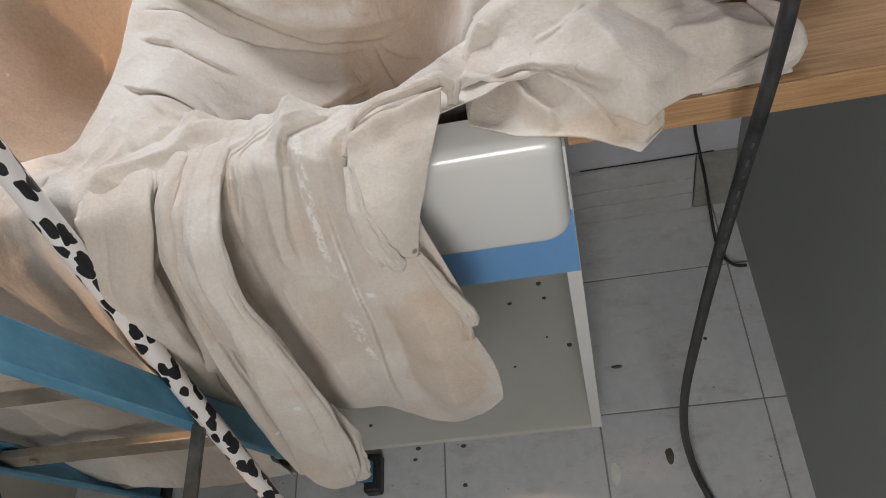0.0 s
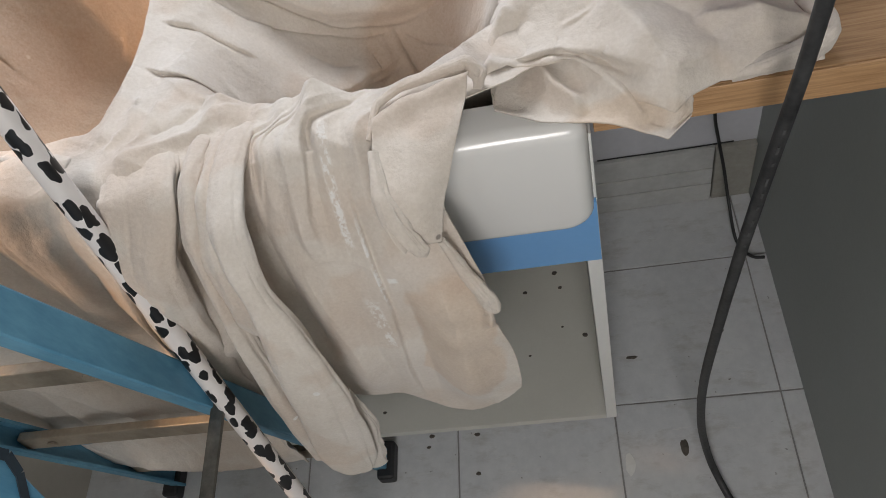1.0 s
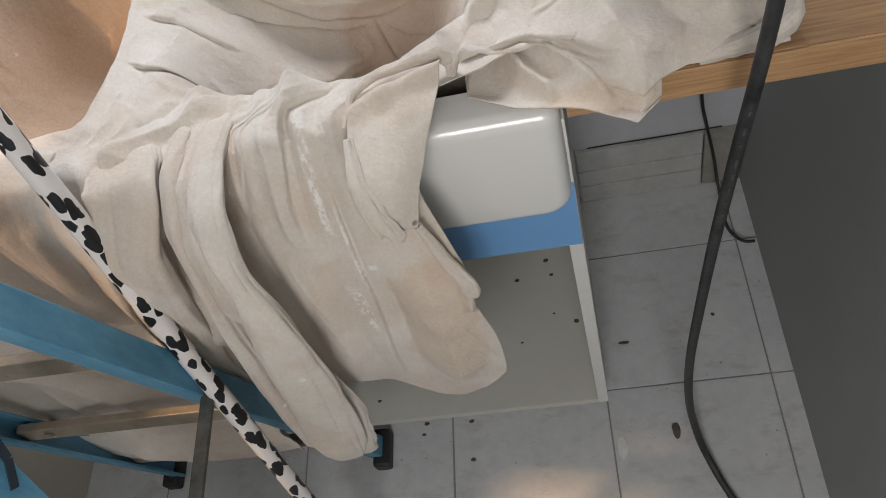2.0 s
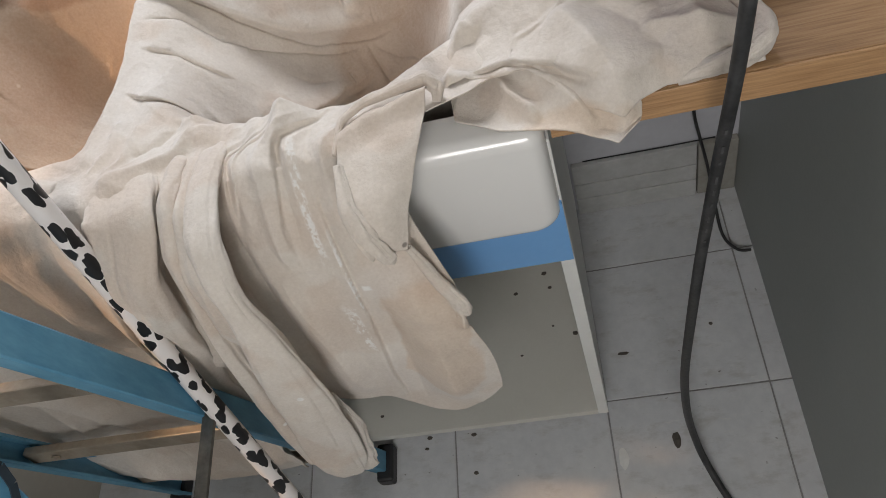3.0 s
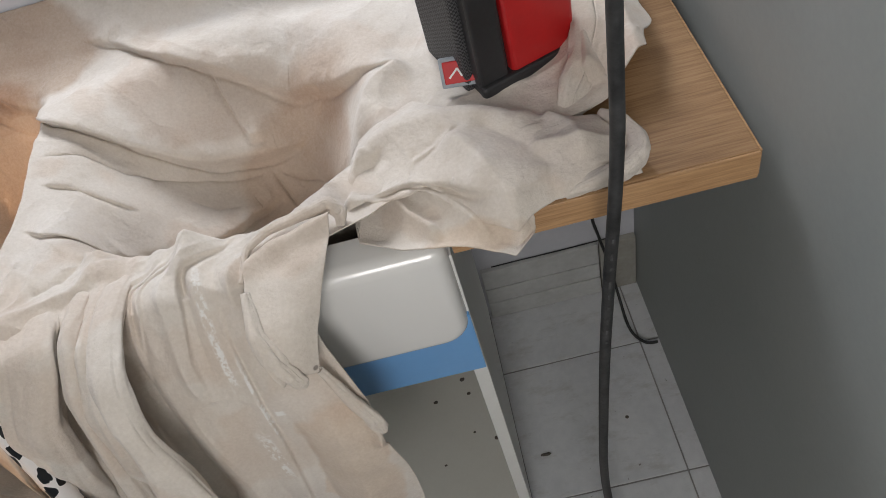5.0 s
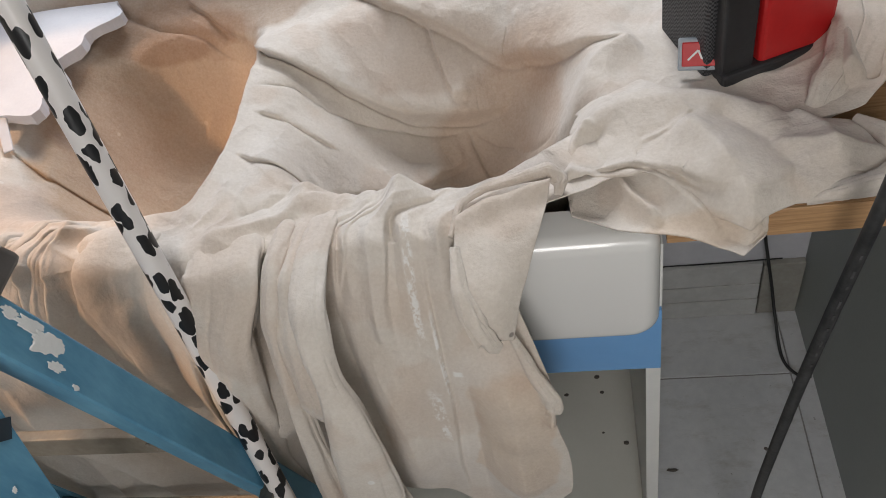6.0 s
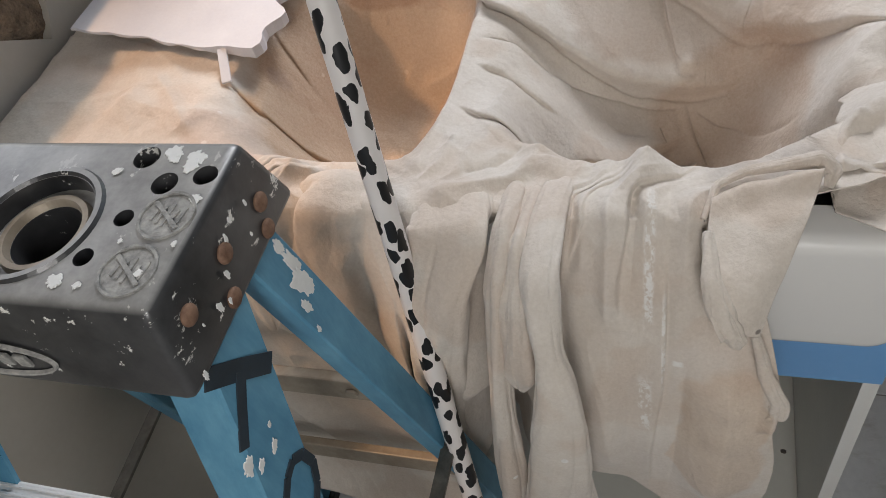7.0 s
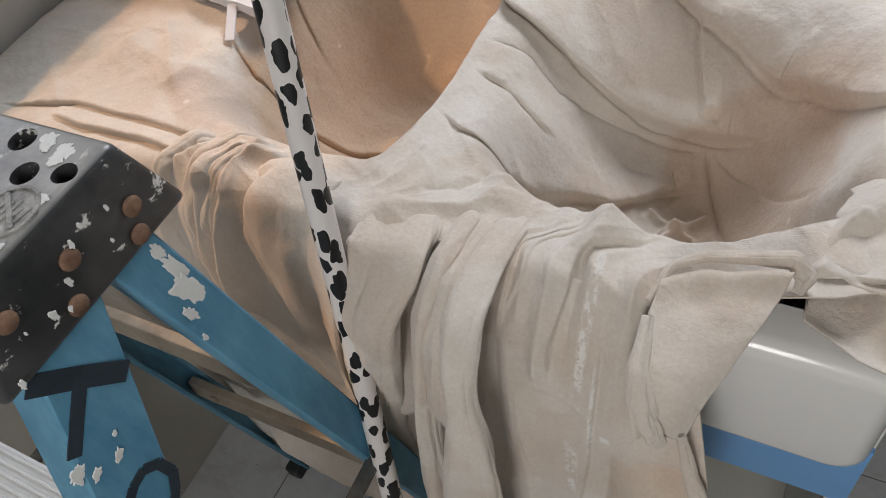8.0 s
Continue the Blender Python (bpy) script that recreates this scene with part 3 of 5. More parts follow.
# ---- sink ----
def sink_body():
    """Apron sink block: a front outline with rounded lower corners, drawn back, its front and top edges softened."""
    bm = bmesh.new()
    x0, x1, z0, z1, r = -CW + 0.004, -0.003, 0.737, 0.910, 0.034
    pts = [(x1, z1)]
    for k in range(9):
        a = math.radians(90 * k / 8)
        pts.append((x1 - r + r * math.cos(a), z0 + r - r * math.sin(a)))
    for k in range(9):
        a = math.radians(90 + 90 * k / 8)
        pts.append((x0 + r + r * math.cos(a), z0 + r - r * math.sin(a)))
    pts.append((x0, z1))
    front = [bm.verts.new((x, -0.018, z)) for x, z in pts]
    f = bm.faces.new(front)
    ext = bmesh.ops.extrude_face_region(bm, geom=[f])
    bmesh.ops.translate(bm, vec=(0, 0.446, 0), verts=[v for v in ext["geom"] if isinstance(v, bmesh.types.BMVert)])
    bmesh.ops.recalc_face_normals(bm, faces=bm.faces)
    soft = [e for e in bm.edges if all(v.co.y < -0.017 for v in e.verts) or all(v.co.z > 0.909 for v in e.verts)]
    bmesh.ops.bevel(bm, geom=soft, offset=0.017, segments=6, affect="EDGES", profile=0.5)
    return bm


sink = tagged(part("sink", sink_body(), CERAMIC, soft=False), "white glazed ceramic apron-front double sink", "sink")
cut(sink, [part("bowl", box(-0.43, -0.035, 0.03, 0.40, 0.743, 0.95, 0.02, 3), CERAMIC), part("bowl", box(-0.765, -0.485, 0.03, 0.40, 0.743, 0.95, 0.02, 3), CERAMIC)])
smooth(sink.data)
sink.data.set_sharp_from_angle(angle=radians(35))

# ---- drop cloth over the sink and counter ----
def top_height(x, y):
    """Lie of the cloth over the deck and down into the two bowls."""
    z = np.full(x.shape, 0.945)
    # the right bowl: a hollow that falls off steeply behind the front rim
    bx = np.where(x < -0.20, (-0.20 - x) / 0.265, (x + 0.20) / (0.10 + 0.065 * ss(0.05, 0.13, y)))
    by = np.where(y < 0.20, (0.20 - y) / 0.165, (y - 0.20) / 0.21)
    r = (np.abs(bx) ** 2.3 + np.abs(by) ** 2.3) ** (1 / 2.3)
    steep = ss(0.20, 0.08, y) * ss(-0.44, -0.34, x)
    z -= 0.196 * (1 - (1 - steep) * ss(0.1, 1.0, r) - steep * ss(0.70, 1.0, r))
    # the left bowl: squarer, steep at the front rim and the divider, easy towards the side wall
    bx = np.where(x < -0.60, (-0.60 - x) / 0.20, (x + 0.60) / 0.130)
    by = np.where(y < 0.24, (0.24 - y) / 0.200, (y - 0.24) / 0.21)
    r = (np.abs(bx) ** 5 + np.abs(by) ** 5) ** 0.2
    steep = ss(-0.74, -0.60, x) * ss(0.40, 0.26, y)
    z -= 0.175 * (1 - (1 - steep) * ss(0.1, 1.0, r) - steep * ss(0.68, 1.0, r))
    return z


TOP_LIPS = [
    # taut overlap behind the right bowl
    ([(-0.50, 0.36), (-0.458, 0.319), (-0.42, 0.302), (-0.37, 0.290), (-0.30, 0.289), (-0.25, 0.296), (-0.20, 0.300), (-0.15, 0.300)], 0.075, 0.020, 0.018),
    # edge of the smooth panel over the divider
    ([(-0.223, 0.286), (-0.26, 0.275), (-0.303, 0.268), (-0.346, 0.255), (-0.38, 0.242), (-0.41, 0.250), (-0.435, 0.254), (-0.464, 0.247)], 0.03, 0.004, 0.004),
    # fold that runs from the divider down into the bowl
    ([(-0.47, 0.138), (-0.43, 0.120), (-0.39, 0.125), (-0.365, 0.146), (-0.335, 0.169), (-0.306, 0.186), (-0.266, 0.241), (-0.21, 0.268)], 0.035, 0.010, 0.010),
    ([(-0.46, 0.205), (-0.43, 0.208), (-0.40, 0.200), (-0.36, 0.195)], 0.02, 0.0035, 0.003),
    # lit hem of the cloth on the rear deck
    ([(-0.45, 0.47), (-0.379, 0.444), (-0.31, 0.388), (-0.255, 0.368), (-0.206, 0.352), (-0.12, 0.315), (-0.07, 0.275), (-0.03, 0.252), (0.01, 0.235)], 0.06, 0.012, 0.009),
    ([(-0.257, 0.375), (-0.247, 0.345), (-0.231, 0.312), (-0.205, 0.314)], 0.02, 0.006, 0.004),
    # left side
    ([(-1.04, 0.0), (-0.91, 0.033), (-0.80, 0.033), (-0.67, 0.024), (-0.60, 0.03)], 0.035, 0.007, 0.005),
    ([(-0.93, 0.004), (-0.86, 0.002), (-0.77, 0.005), (-0.68, -0.005)], 0.025, 0.010, 0.005),
    ([(-0.80, 0.20), (-0.74, 0.165), (-0.69, 0.165), (-0.64, 0.20), (-0.60, 0.22)], 0.045, 0.007, 0.005),
    ([(-0.84, 0.38), (-0.75, 0.29), (-0.70, 0.25)], 0.04, 0.007, 0.004),
    ([(-0.62, 0.47), (-0.56, 0.42), (-0.50, 0.385)], 0.04, 0.006, 0.005),
]


def top_folds(x, y):
    f, qx, qy = lips(x, y, TOP_LIPS)
    # hollows of the sagging cloth
    f += ridge(x, y, [(-0.32, 0.42), (-0.27, 0.34), (-0.25, 0.325)], 0.014, 0.005)
    f += ridge(x, y, [(-0.14, 0.36), (-0.132, 0.30)], 0.006, 0.005)
    f += ridge(x, y, [(-0.60, 0.47), (-0.42, 0.45), (-0.33, 0.47)], 0.025, 0.010)
    # divider and the band of cloth rising along the rim
    f += ridge(x, y, [(-0.50, 0.36), (-0.482, 0.24), (-0.478, 0.10), (-0.485, 0.02)], 0.014, 0.010, 0.05)
    f += ridge(x, y, [(-0.47, -0.01), (-0.42, 0.004), (-0.385, 0.018), (-0.362, 0.045), (-0.35, 0.09), (-0.335, 0.15)], 0.013, 0.011)
    f += ridge(x, y, [(-0.44, 0.03), (-0.40, 0.04), (-0.375, 0.07)], 0.007, -0.005)
    f += ridge(x, y, [(-0.475, 0.01), (-0.46, 0.04), (-0.455, 0.09)], 0.006, 0.006)
    f += ridge(x, y, [(-0.455, 0.0), (-0.44, 0.03), (-0.43, 0.08)], 0.005, 0.004)
    # pressed creases and seams in the right bowl
    f += ridge(x, y, [(-0.464, 0.247), (-0.442, 0.252), (-0.420, 0.254), (-0.38, 0.242), (-0.346, 0.255), (-0.30, 0.268), (-0.26, 0.275), (-0.223, 0.286)], 0.0035, -0.006, 0.1)
    f += ridge(x, y, [(-0.223, 0.287), (-0.210, 0.262), (-0.196, 0.238), (-0.17, 0.19), (-0.15, 0.14)], 0.003, -0.008, 0.05)
    f += ridge(x, y, [(-0.219, 0.287), (-0.163, 0.263), (-0.10, 0.20)], 0.0028, -0.005, 0.1)
    f += ridge(x, y, [(-0.335, 0.24), (-0.30, 0.235), (-0.27, 0.25)], 0.0030, -0.003, 0.3)
    f += ridge(x, y, [(-0.45, 0.20), (-0.42, 0.205), (-0.38, 0.19)], 0.0035, -0.004, 0.3)
    # pinned corner and the taut facet beside it in the left bowl
    f += ridge(x, y, [(-0.728, 0.466), (-0.653, 0.420), (-0.584, 0.403), (-0.504, 0.371), (-0.458, 0.319)], 0.004, -0.008, 0.05)
    f += ridge(x, y, [(-0.458, 0.319), (-0.52, 0.34), (-0.60, 0.33)], 0.010, 0.010, 0.2)
    # puckers in the bottom of the bowl
    for a, b in (((-0.27, 0.21), (-0.21, 0.19)), ((-0.25, 0.18), (-0.20, 0.235)), ((-0.23, 0.16), (-0.19, 0.18)), ((-0.26, 0.15), (-0.22, 0.21)), ((-0.245, 0.12), (-0.205, 0.16)), ((-0.215, 0.20), (-0.185, 0.15))):
        f += ridge(x, y, [a, b], 0.005, 0.013)
    # gathered crest along the front rim, falling off sharply behind
    lumps = sum(a * np.exp(-((x - c) / w) ** 2) for c, w, a in ((-0.345, 0.012, 0.012), (-0.315, 0.009, 0.008), (-0.286, 0.014, 0.013), (-0.258, 0.007, 0.006), (-0.205, 0.016, 0.007), (-0.165, 0.02, 0.006)))
    f += ss(-0.44, -0.37, x) * ss(-0.09, -0.13, x) * (0.001 + 0.8 * lumps) * np.where(y < 0.042, ss(-0.03, 0.042, y), np.exp(-((y - 0.042) / 0.007) ** 2))
    # peak standing on the front rim
    f += 0.030 * np.clip(1 - np.abs(x + 0.250) / 0.030, 0, 1) * np.where(y > 0.04, np.exp(-((y - 0.04) / 0.008) ** 2), np.exp(-((y - 0.04) / 0.045) ** 2))
    # right lip of the bowl
    f += ridge(x, y, [(-0.09, 0.16), (-0.06, 0.21), (0.0, 0.25)], 0.022, 0.016)
    f += ridge(x, y, [(0.235, 0.09), (0.245, 0.20), (0.23, 0.44)], 0.028, 0.030, 0.05)
    f += ridge(x, y, [(0.185, 0.12), (0.20, 0.22), (0.19, 0.44)], 0.016, 0.03, 0.05)
    f += ridge(x, y, [(0.21, 0.12), (0.222, 0.30)], 0.008, -0.02, 0.05)
    # left side: broad soft folds
    f += ridge(x, y, [(-0.95, 0.15), (-0.82, 0.11), (-0.72, 0.12), (-0.64, 0.13)], 0.040, 0.016)
    f += ridge(x, y, [(-0.90, 0.20), (-0.82, 0.12), (-0.78, 0.07)], 0.010, 0.006)
    f += ridge(x, y, [(-0.75, 0.22), (-0.73, 0.15), (-0.70, 0.10)], 0.006, 0.005)
    f += ridge(x, y, [(-0.72, -0.03), (-0.69, -0.005), (-0.655, 0.02), (-0.60, 0.028)], 0.010, 0.016)
    f += ridge(x, y, [(-0.665, -0.035), (-0.65, -0.008), (-0.63, 0.012), (-0.58, 0.02)], 0.010, 0.016)
    f += ridge(x, y, [(-0.67, 0.38), (-0.61, 0.34)], 0.012, -0.010)
    f += ridge(x, y, [(-0.78, 0.34), (-0.66, 0.40), (-0.55, 0.41)], 0.03, 0.016)
    # crumples
    f += 0.0045 * vn(x + 0.4 * y, y, 11.0, 3) + 0.0018 * vn(x, y, 24.0, 4) + 0.0008 * vn(x + y, y - x, 46.0, 5)
    f += 0.0025 * (1 - np.abs(vn(x * 0.8 + y, y, 9.0, 8))) ** 7 + 0.0012 * (1 - np.abs(vn(x - 0.6 * y, y + x, 17.0, 9))) ** 8
    # the cloth climbs a little at the wall
    f += 0.06 * ss(0.44, 0.52, y) * ss(-0.02, -0.2, x)
    return f, qx, qy


def eased(x, xs, ys, reach):
    """Interpolation with its corners rounded off."""
    return sum(np.interp(x + o, xs, ys) for o in np.linspace(-reach, reach, 9)) / 9


def hem_height(x):
    """Height of the lower edge along the counter."""
    return eased(x, [-1.11, -0.95, -0.85, -0.75, -0.62, -0.53, -0.51, -0.50, -0.465, -0.42, -0.395, -0.375, -0.36, -0.265, -0.245, -0.22, -0.20, -0.165, -0.14, -0.125, -0.115],
                     [0.60, 0.34, 0.20, 0.175, 0.17, 0.20, 0.33, 0.42, 0.45, 0.47, 0.51, 0.55, 0.573, 0.560, 0.532, 0.506, 0.494, 0.487, 0.500, 0.525, 0.56], 0.014)


def right_edge(z):
    return eased(z, [0.47, 0.50, 0.556, 0.65, 0.735, 0.775, 0.85, 0.91, 0.95], [-0.16, -0.135, -0.116, -0.112, -0.124, -0.117, -0.133, -0.15, -0.13], 0.03)


HANG_LIPS = [
    # gathered pleats below the rim
    ([(-0.333, 0.84), (-0.327, 0.90), (-0.320, 0.945), (-0.310, 0.99)], 0.012, 0.009, 0.003, 0.8),
    ([(-0.328, 0.86), (-0.322, 0.905), (-0.308, 0.945), (-0.297, 0.99)], 0.011, 0.008, 0.003, 0.8),
    ([(-0.272, 0.84), (-0.275, 0.90), (-0.266, 0.95), (-0.262, 0.99)], 0.018, 0.010, 0.003, 0.8),
    # sewn seam
    ([(-0.247, 0.52), (-0.246, 0.63), (-0.233, 0.76), (-0.230, 0.85), (-0.231, 0.98)], 0.008, 0.004, 0.0015),
    # left fall
    ([(-0.655, 0.98), (-0.668, 0.88), (-0.655, 0.78)], 0.016, 0.022, 0.006),
    ([(-0.62, 0.98), (-0.642, 0.90), (-0.648, 0.82), (-0.665, 0.74)], 0.018, 0.022, 0.006),
    ([(-0.575, 0.46), (-0.53, 0.60), (-0.515, 0.72), (-0.508, 0.86)], 0.020, 0.018, 0.006),
    ([(-0.86, 0.74), (-0.78, 0.64), (-0.72, 0.5), (-0.70, 0.4)], 0.03, 0.014, 0.005),
]


def hang_folds(x, z):
    d = 0.945 - z
    f, qx, qz = lips(x, z, HANG_LIPS)
    f += ridge(x, z, [(-0.395, 0.96), (-0.397, 0.84), (-0.405, 0.70), (-0.43, 0.5), (-0.46, 0.4)], 0.034, -0.072, 0.1)
    f += ridge(x, z, [(-0.322, 0.99), (-0.33, 0.90), (-0.325, 0.78), (-0.32, 0.66)], 0.012, -0.012, 0.1)
    f += ridge(x, z, [(-0.425, 0.68), (-0.44, 0.58), (-0.46, 0.46), (-0.47, 0.38)], 0.034, -0.10, 0.25)
    # gathers at the rim
    for gx, ga, gb in ((-0.334, 0.010, 0.05), (-0.303, 0.007, 0.05), (-0.280, 0.012, 0.10), (-0.246, 0.006, 0.04), (-0.21, 0.006, 0.06)):
        f += ridge(x, z, [(gx, 1.0), (gx - 0.003, 0.945 - gb)], 0.0085, ga, 0.3)
    f += ridge(x, z, [(-0.254, 0.99), (-0.257, 0.93), (-0.262, 0.86)], 0.006, -0.006, 0.3)
    f += ridge(x, z, [(-0.212, 1.0), (-0.208, 0.88), (-0.205, 0.8)], 0.014, 0.006, 0.3)
    f += ridge(x, z, [(-0.445, 1.0), (-0.44, 0.88), (-0.455, 0.74)], 0.024, 0.010, 0.2)
    f += ridge(x, z, [(-0.30, 0.80), (-0.29, 0.68), (-0.285, 0.57)], 0.012, 0.005, 0.3)
    f += ridge(x, z, [(-0.262, 0.80), (-0.268, 0.70), (-0.262, 0.57)], 0.010, -0.004, 0.3)
    # belly by the free corner
    f += ridge(x, z, [(-0.17, 0.86), (-0.165, 0.75), (-0.17, 0.60), (-0.18, 0.5)], 0.040, 0.022, 0.3)
    f += ridge(x, z, [(-0.205, 0.84), (-0.215, 0.66), (-0.225, 0.5)], 0.016, -0.010, 0.3)
    f += ridge(x, z, [(-0.127, 0.80), (-0.123, 0.76), (-0.128, 0.72)], 0.008, 0.014, 0.3)
    f += ridge(x, z, [(-0.285, 0.84), (-0.29, 0.68), (-0.30, 0.56)], 0.03, 0.010, 0.3)
    # left fall
    f += ridge(x, z, [(-0.57, 0.99), (-0.565, 0.9), (-0.575, 0.82)], 0.035, 0.012, 0.2)
    f += ridge(x, z, [(-0.62, 0.86), (-0.57, 0.83), (-0.53, 0.86)], 0.008, -0.010, 0.2)
    f += ridge(x, z, [(-0.61, 0.74), (-0.57, 0.72), (-0.53, 0.66)], 0.010, 0.012, 0.2)
    f += ridge(x, z, [(-0.80, 0.78), (-0.78, 0.6), (-0.80, 0.4)], 0.012, 0.014, 0.2)
    f += ridge(x, z, [(-0.86, 0.3), (-0.75, 0.26), (-0.62, 0.25), (-0.52, 0.3)], 0.05, 0.03, 0.2)
    f += 0.004 * vn(x * 2.0, z * 0.8, 9.0, 13) + 0.0012 * vn(x, z, 30.0, 14)
    f += 0.0016 * (1 - np.abs(vn(x * 1.2 + 0.3 * z, z * 0.5, 13.0, 15))) ** 9
    k = 0.75 + 0.25 * ss(0.0, 0.09, d)
    return f * k, qx * k, qz * k


def drop_cloth():
    n_hang, n_top, n_col = 230, 360, 760
    u = np.interp(np.linspace(0, 1, n_col), [0, 0.14, 1], [0, 0.32, 1])[None, :]
    # hanging front, from the hem up
    w = np.linspace(1, 0, n_hang)[:, None]
    x0 = -1.105 + u * (1.105 - 0.112)
    hem = hem_height(x0)
    z = 0.945 - w * (0.945 - hem)
    x = x0 + 0 * z
    lim = right_edge(z)
    x = np.where(x > -0.26, -0.26 + (x + 0.26) * (lim + 0.26) / (-0.112 + 0.26), x)
    near = ss(-0.56, -0.48, x)
    d = 0.945 - z
    base = -0.028 - (0.035 + 0.035 * near) * (1 - np.exp(-d / 0.07)) - 0.02 * near * ss(0.1, 0.5, d)
    f, qx, qz = hang_folds(x, z)
    hang = np.stack([x + qx, base - f, z + qz], -1)
    f_rim = f[-1:]
    # over the rim, then the top
    v = np.linspace(0, 1, n_top)[:, None]
    yt = -0.028 + (0.512 + 0.028) * v ** 0.95
    edge = np.interp(yt, [-0.03, 0.0, 0.03, 0.07, 0.10, 0.14, 0.20, 0.30, 0.40, 0.51], [-0.13, -0.105, -0.05, 0.03, 0.20, 0.25, 0.27, 0.275, 0.26, 0.25])
    edge = edge + 0.006 * vn(yt, yt * 0 + 3, 30.0, 21)
    xt = -1.105 + u * (edge + 1.105)
    yt = yt + 0 * xt
    zt = top_height(xt, yt)
    f, qx, qy = top_folds(xt, yt)
    blend = ss(0.0, 0.09, v)
    px = xt + qx + (hang[-1:, :, 0] - xt) * (1 - blend)
    py = yt + qy + (hang[-1:, :, 1] + 0.028) * (1 - blend)
    pz = zt + f - 0.012 * np.exp(-v / 0.02)
    pz = pz + (hang[-1:, :, 2] - pz[:1]) * (1 - blend)
    pz = pz + 0.75 * f_rim * np.exp(-((v - 0.03) / 0.05) ** 2)
    floor_z = np.where(px > -0.03, 0.9225, 0.744)
    top = np.stack([px, py, np.maximum(pz, floor_z)], -1)
    return np.concatenate([hang, top[1:]], 0)


cloth = empty("drop_cloth", "creased beige cotton drop cloth with white paint splashes", "drop cloth")
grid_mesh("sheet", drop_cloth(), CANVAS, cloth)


def fold_tube(stations, seed, axis=0, n=130, m=80):
    """A fold of cloth: a flattened roll along stations of (x, y, z, half width, half depth), creased along its length.
    axis: 0 where its width lies along the counter, 2 where it lies upright."""
    a = np.array(stations)
    k = np.linspace(0, 1, len(a))
    v = np.linspace(0, 1, n)
    c = np.stack([np.interp(v, k, a[:, i]) for i in range(5)], 1)
    for _ in range(8):
        c[1:-1] = 0.25 * c[:-2] + 0.5 * c[1:-1] + 0.25 * c[2:]
    T = np.gradient(c[:, :3], axis=0)
    T /= np.linalg.norm(T, axis=1, keepdims=True)
    ref = np.zeros(3)
    ref[axis] = 1.0
    N1 = ref - (T @ ref)[:, None] * T
    N1 /= np.linalg.norm(N1, axis=1, keepdims=True)
    N2 = np.cross(T, N1)
    t = np.linspace(-math.pi / 2, 1.5 * math.pi, m)[None, :]
    v = v[:, None]
    crease = 0.20 * vn(np.cos(t) + 4 + 3.2 * v, np.sin(t) + 4.0 * v + 5, 1.3, seed) + 0.05 * vn(np.cos(t) + 9 + 7.0 * v, np.sin(t) + 5 * v, 2.6, seed + 3) + 0.06 * (1 - np.abs(vn(np.cos(t) + 2 + 1.6 * v, np.sin(t) + 7 + 2.4 * v, 1.1, seed + 1))) ** 5
    r = 1 + crease + 0.13 * np.cos(3 * t + 2.2 * vn(v * 2.0, 0 * v + seed, 1.5, seed + 7) + seed)
    r = r - 0.09 * (1 - np.abs(vn(np.cos(t) * 2.2 + 6 + 0.5 * v, np.sin(t) * 2.2 + 3 + 0.9 * v, 1.0, seed + 11))) ** 7
    P = c[:, None, :3] + (c[:, 3:4] * np.cos(t) * r)[..., None] * N1[:, None, :] + (c[:, 4:5] * np.sin(t) * r)[..., None] * N2[:, None, :]
    return P


# great lobe beside the pole, strip, inner pouch, and the twist that hangs lowest over the ladder rail
grid_mesh("hanging_fold", fold_tube([(-0.442, 0.04, 0.925, 0.028, 0.010), (-0.432, -0.005, 0.944, 0.036, 0.010), (-0.428, -0.045, 0.938, 0.040, 0.018), (-0.448, -0.080, 0.88, 0.034, 0.026), (-0.468, -0.086, 0.78, 0.030, 0.024), (-0.486, -0.084, 0.69, 0.027, 0.022), (-0.508, -0.078, 0.59, 0.025, 0.018), (-0.515, -0.072, 0.48, 0.022, 0.014), (-0.515, -0.07, 0.40, 0.012, 0.008)], 61), CANVAS, cloth)
grid_mesh("hanging_fold", fold_tube([(-0.376, 0.045, 0.925, 0.010, 0.006), (-0.374, 0.0, 0.946, 0.011, 0.007), (-0.374, -0.045, 0.948, 0.011, 0.010), (-0.380, -0.085, 0.915, 0.011, 0.012), (-0.388, -0.103, 0.84, 0.0105, 0.012), (-0.396, -0.118, 0.75, 0.012, 0.012), (-0.404, -0.130, 0.64, 0.016, 0.013), (-0.412, -0.140, 0.53, 0.018, 0.012), (-0.42, -0.145, 0.45, 0.012, 0.008)], 71), CANVAS, cloth)
grid_mesh("hanging_fold", fold_tube([(-0.350, 0.045, 0.925, 0.010, 0.006), (-0.354, 0.0, 0.946, 0.011, 0.006), (-0.358, -0.06, 0.945, 0.012, 0.010), (-0.362, -0.098, 0.90, 0.014, 0.013), (-0.364, -0.108, 0.85, 0.016, 0.014), (-0.368, -0.112, 0.80, 0.016, 0.013), (-0.372, -0.112, 0.772, 0.010, 0.009), (-0.373, -0.110, 0.762, 0.003, 0.003)], 91), CANVAS, cloth)
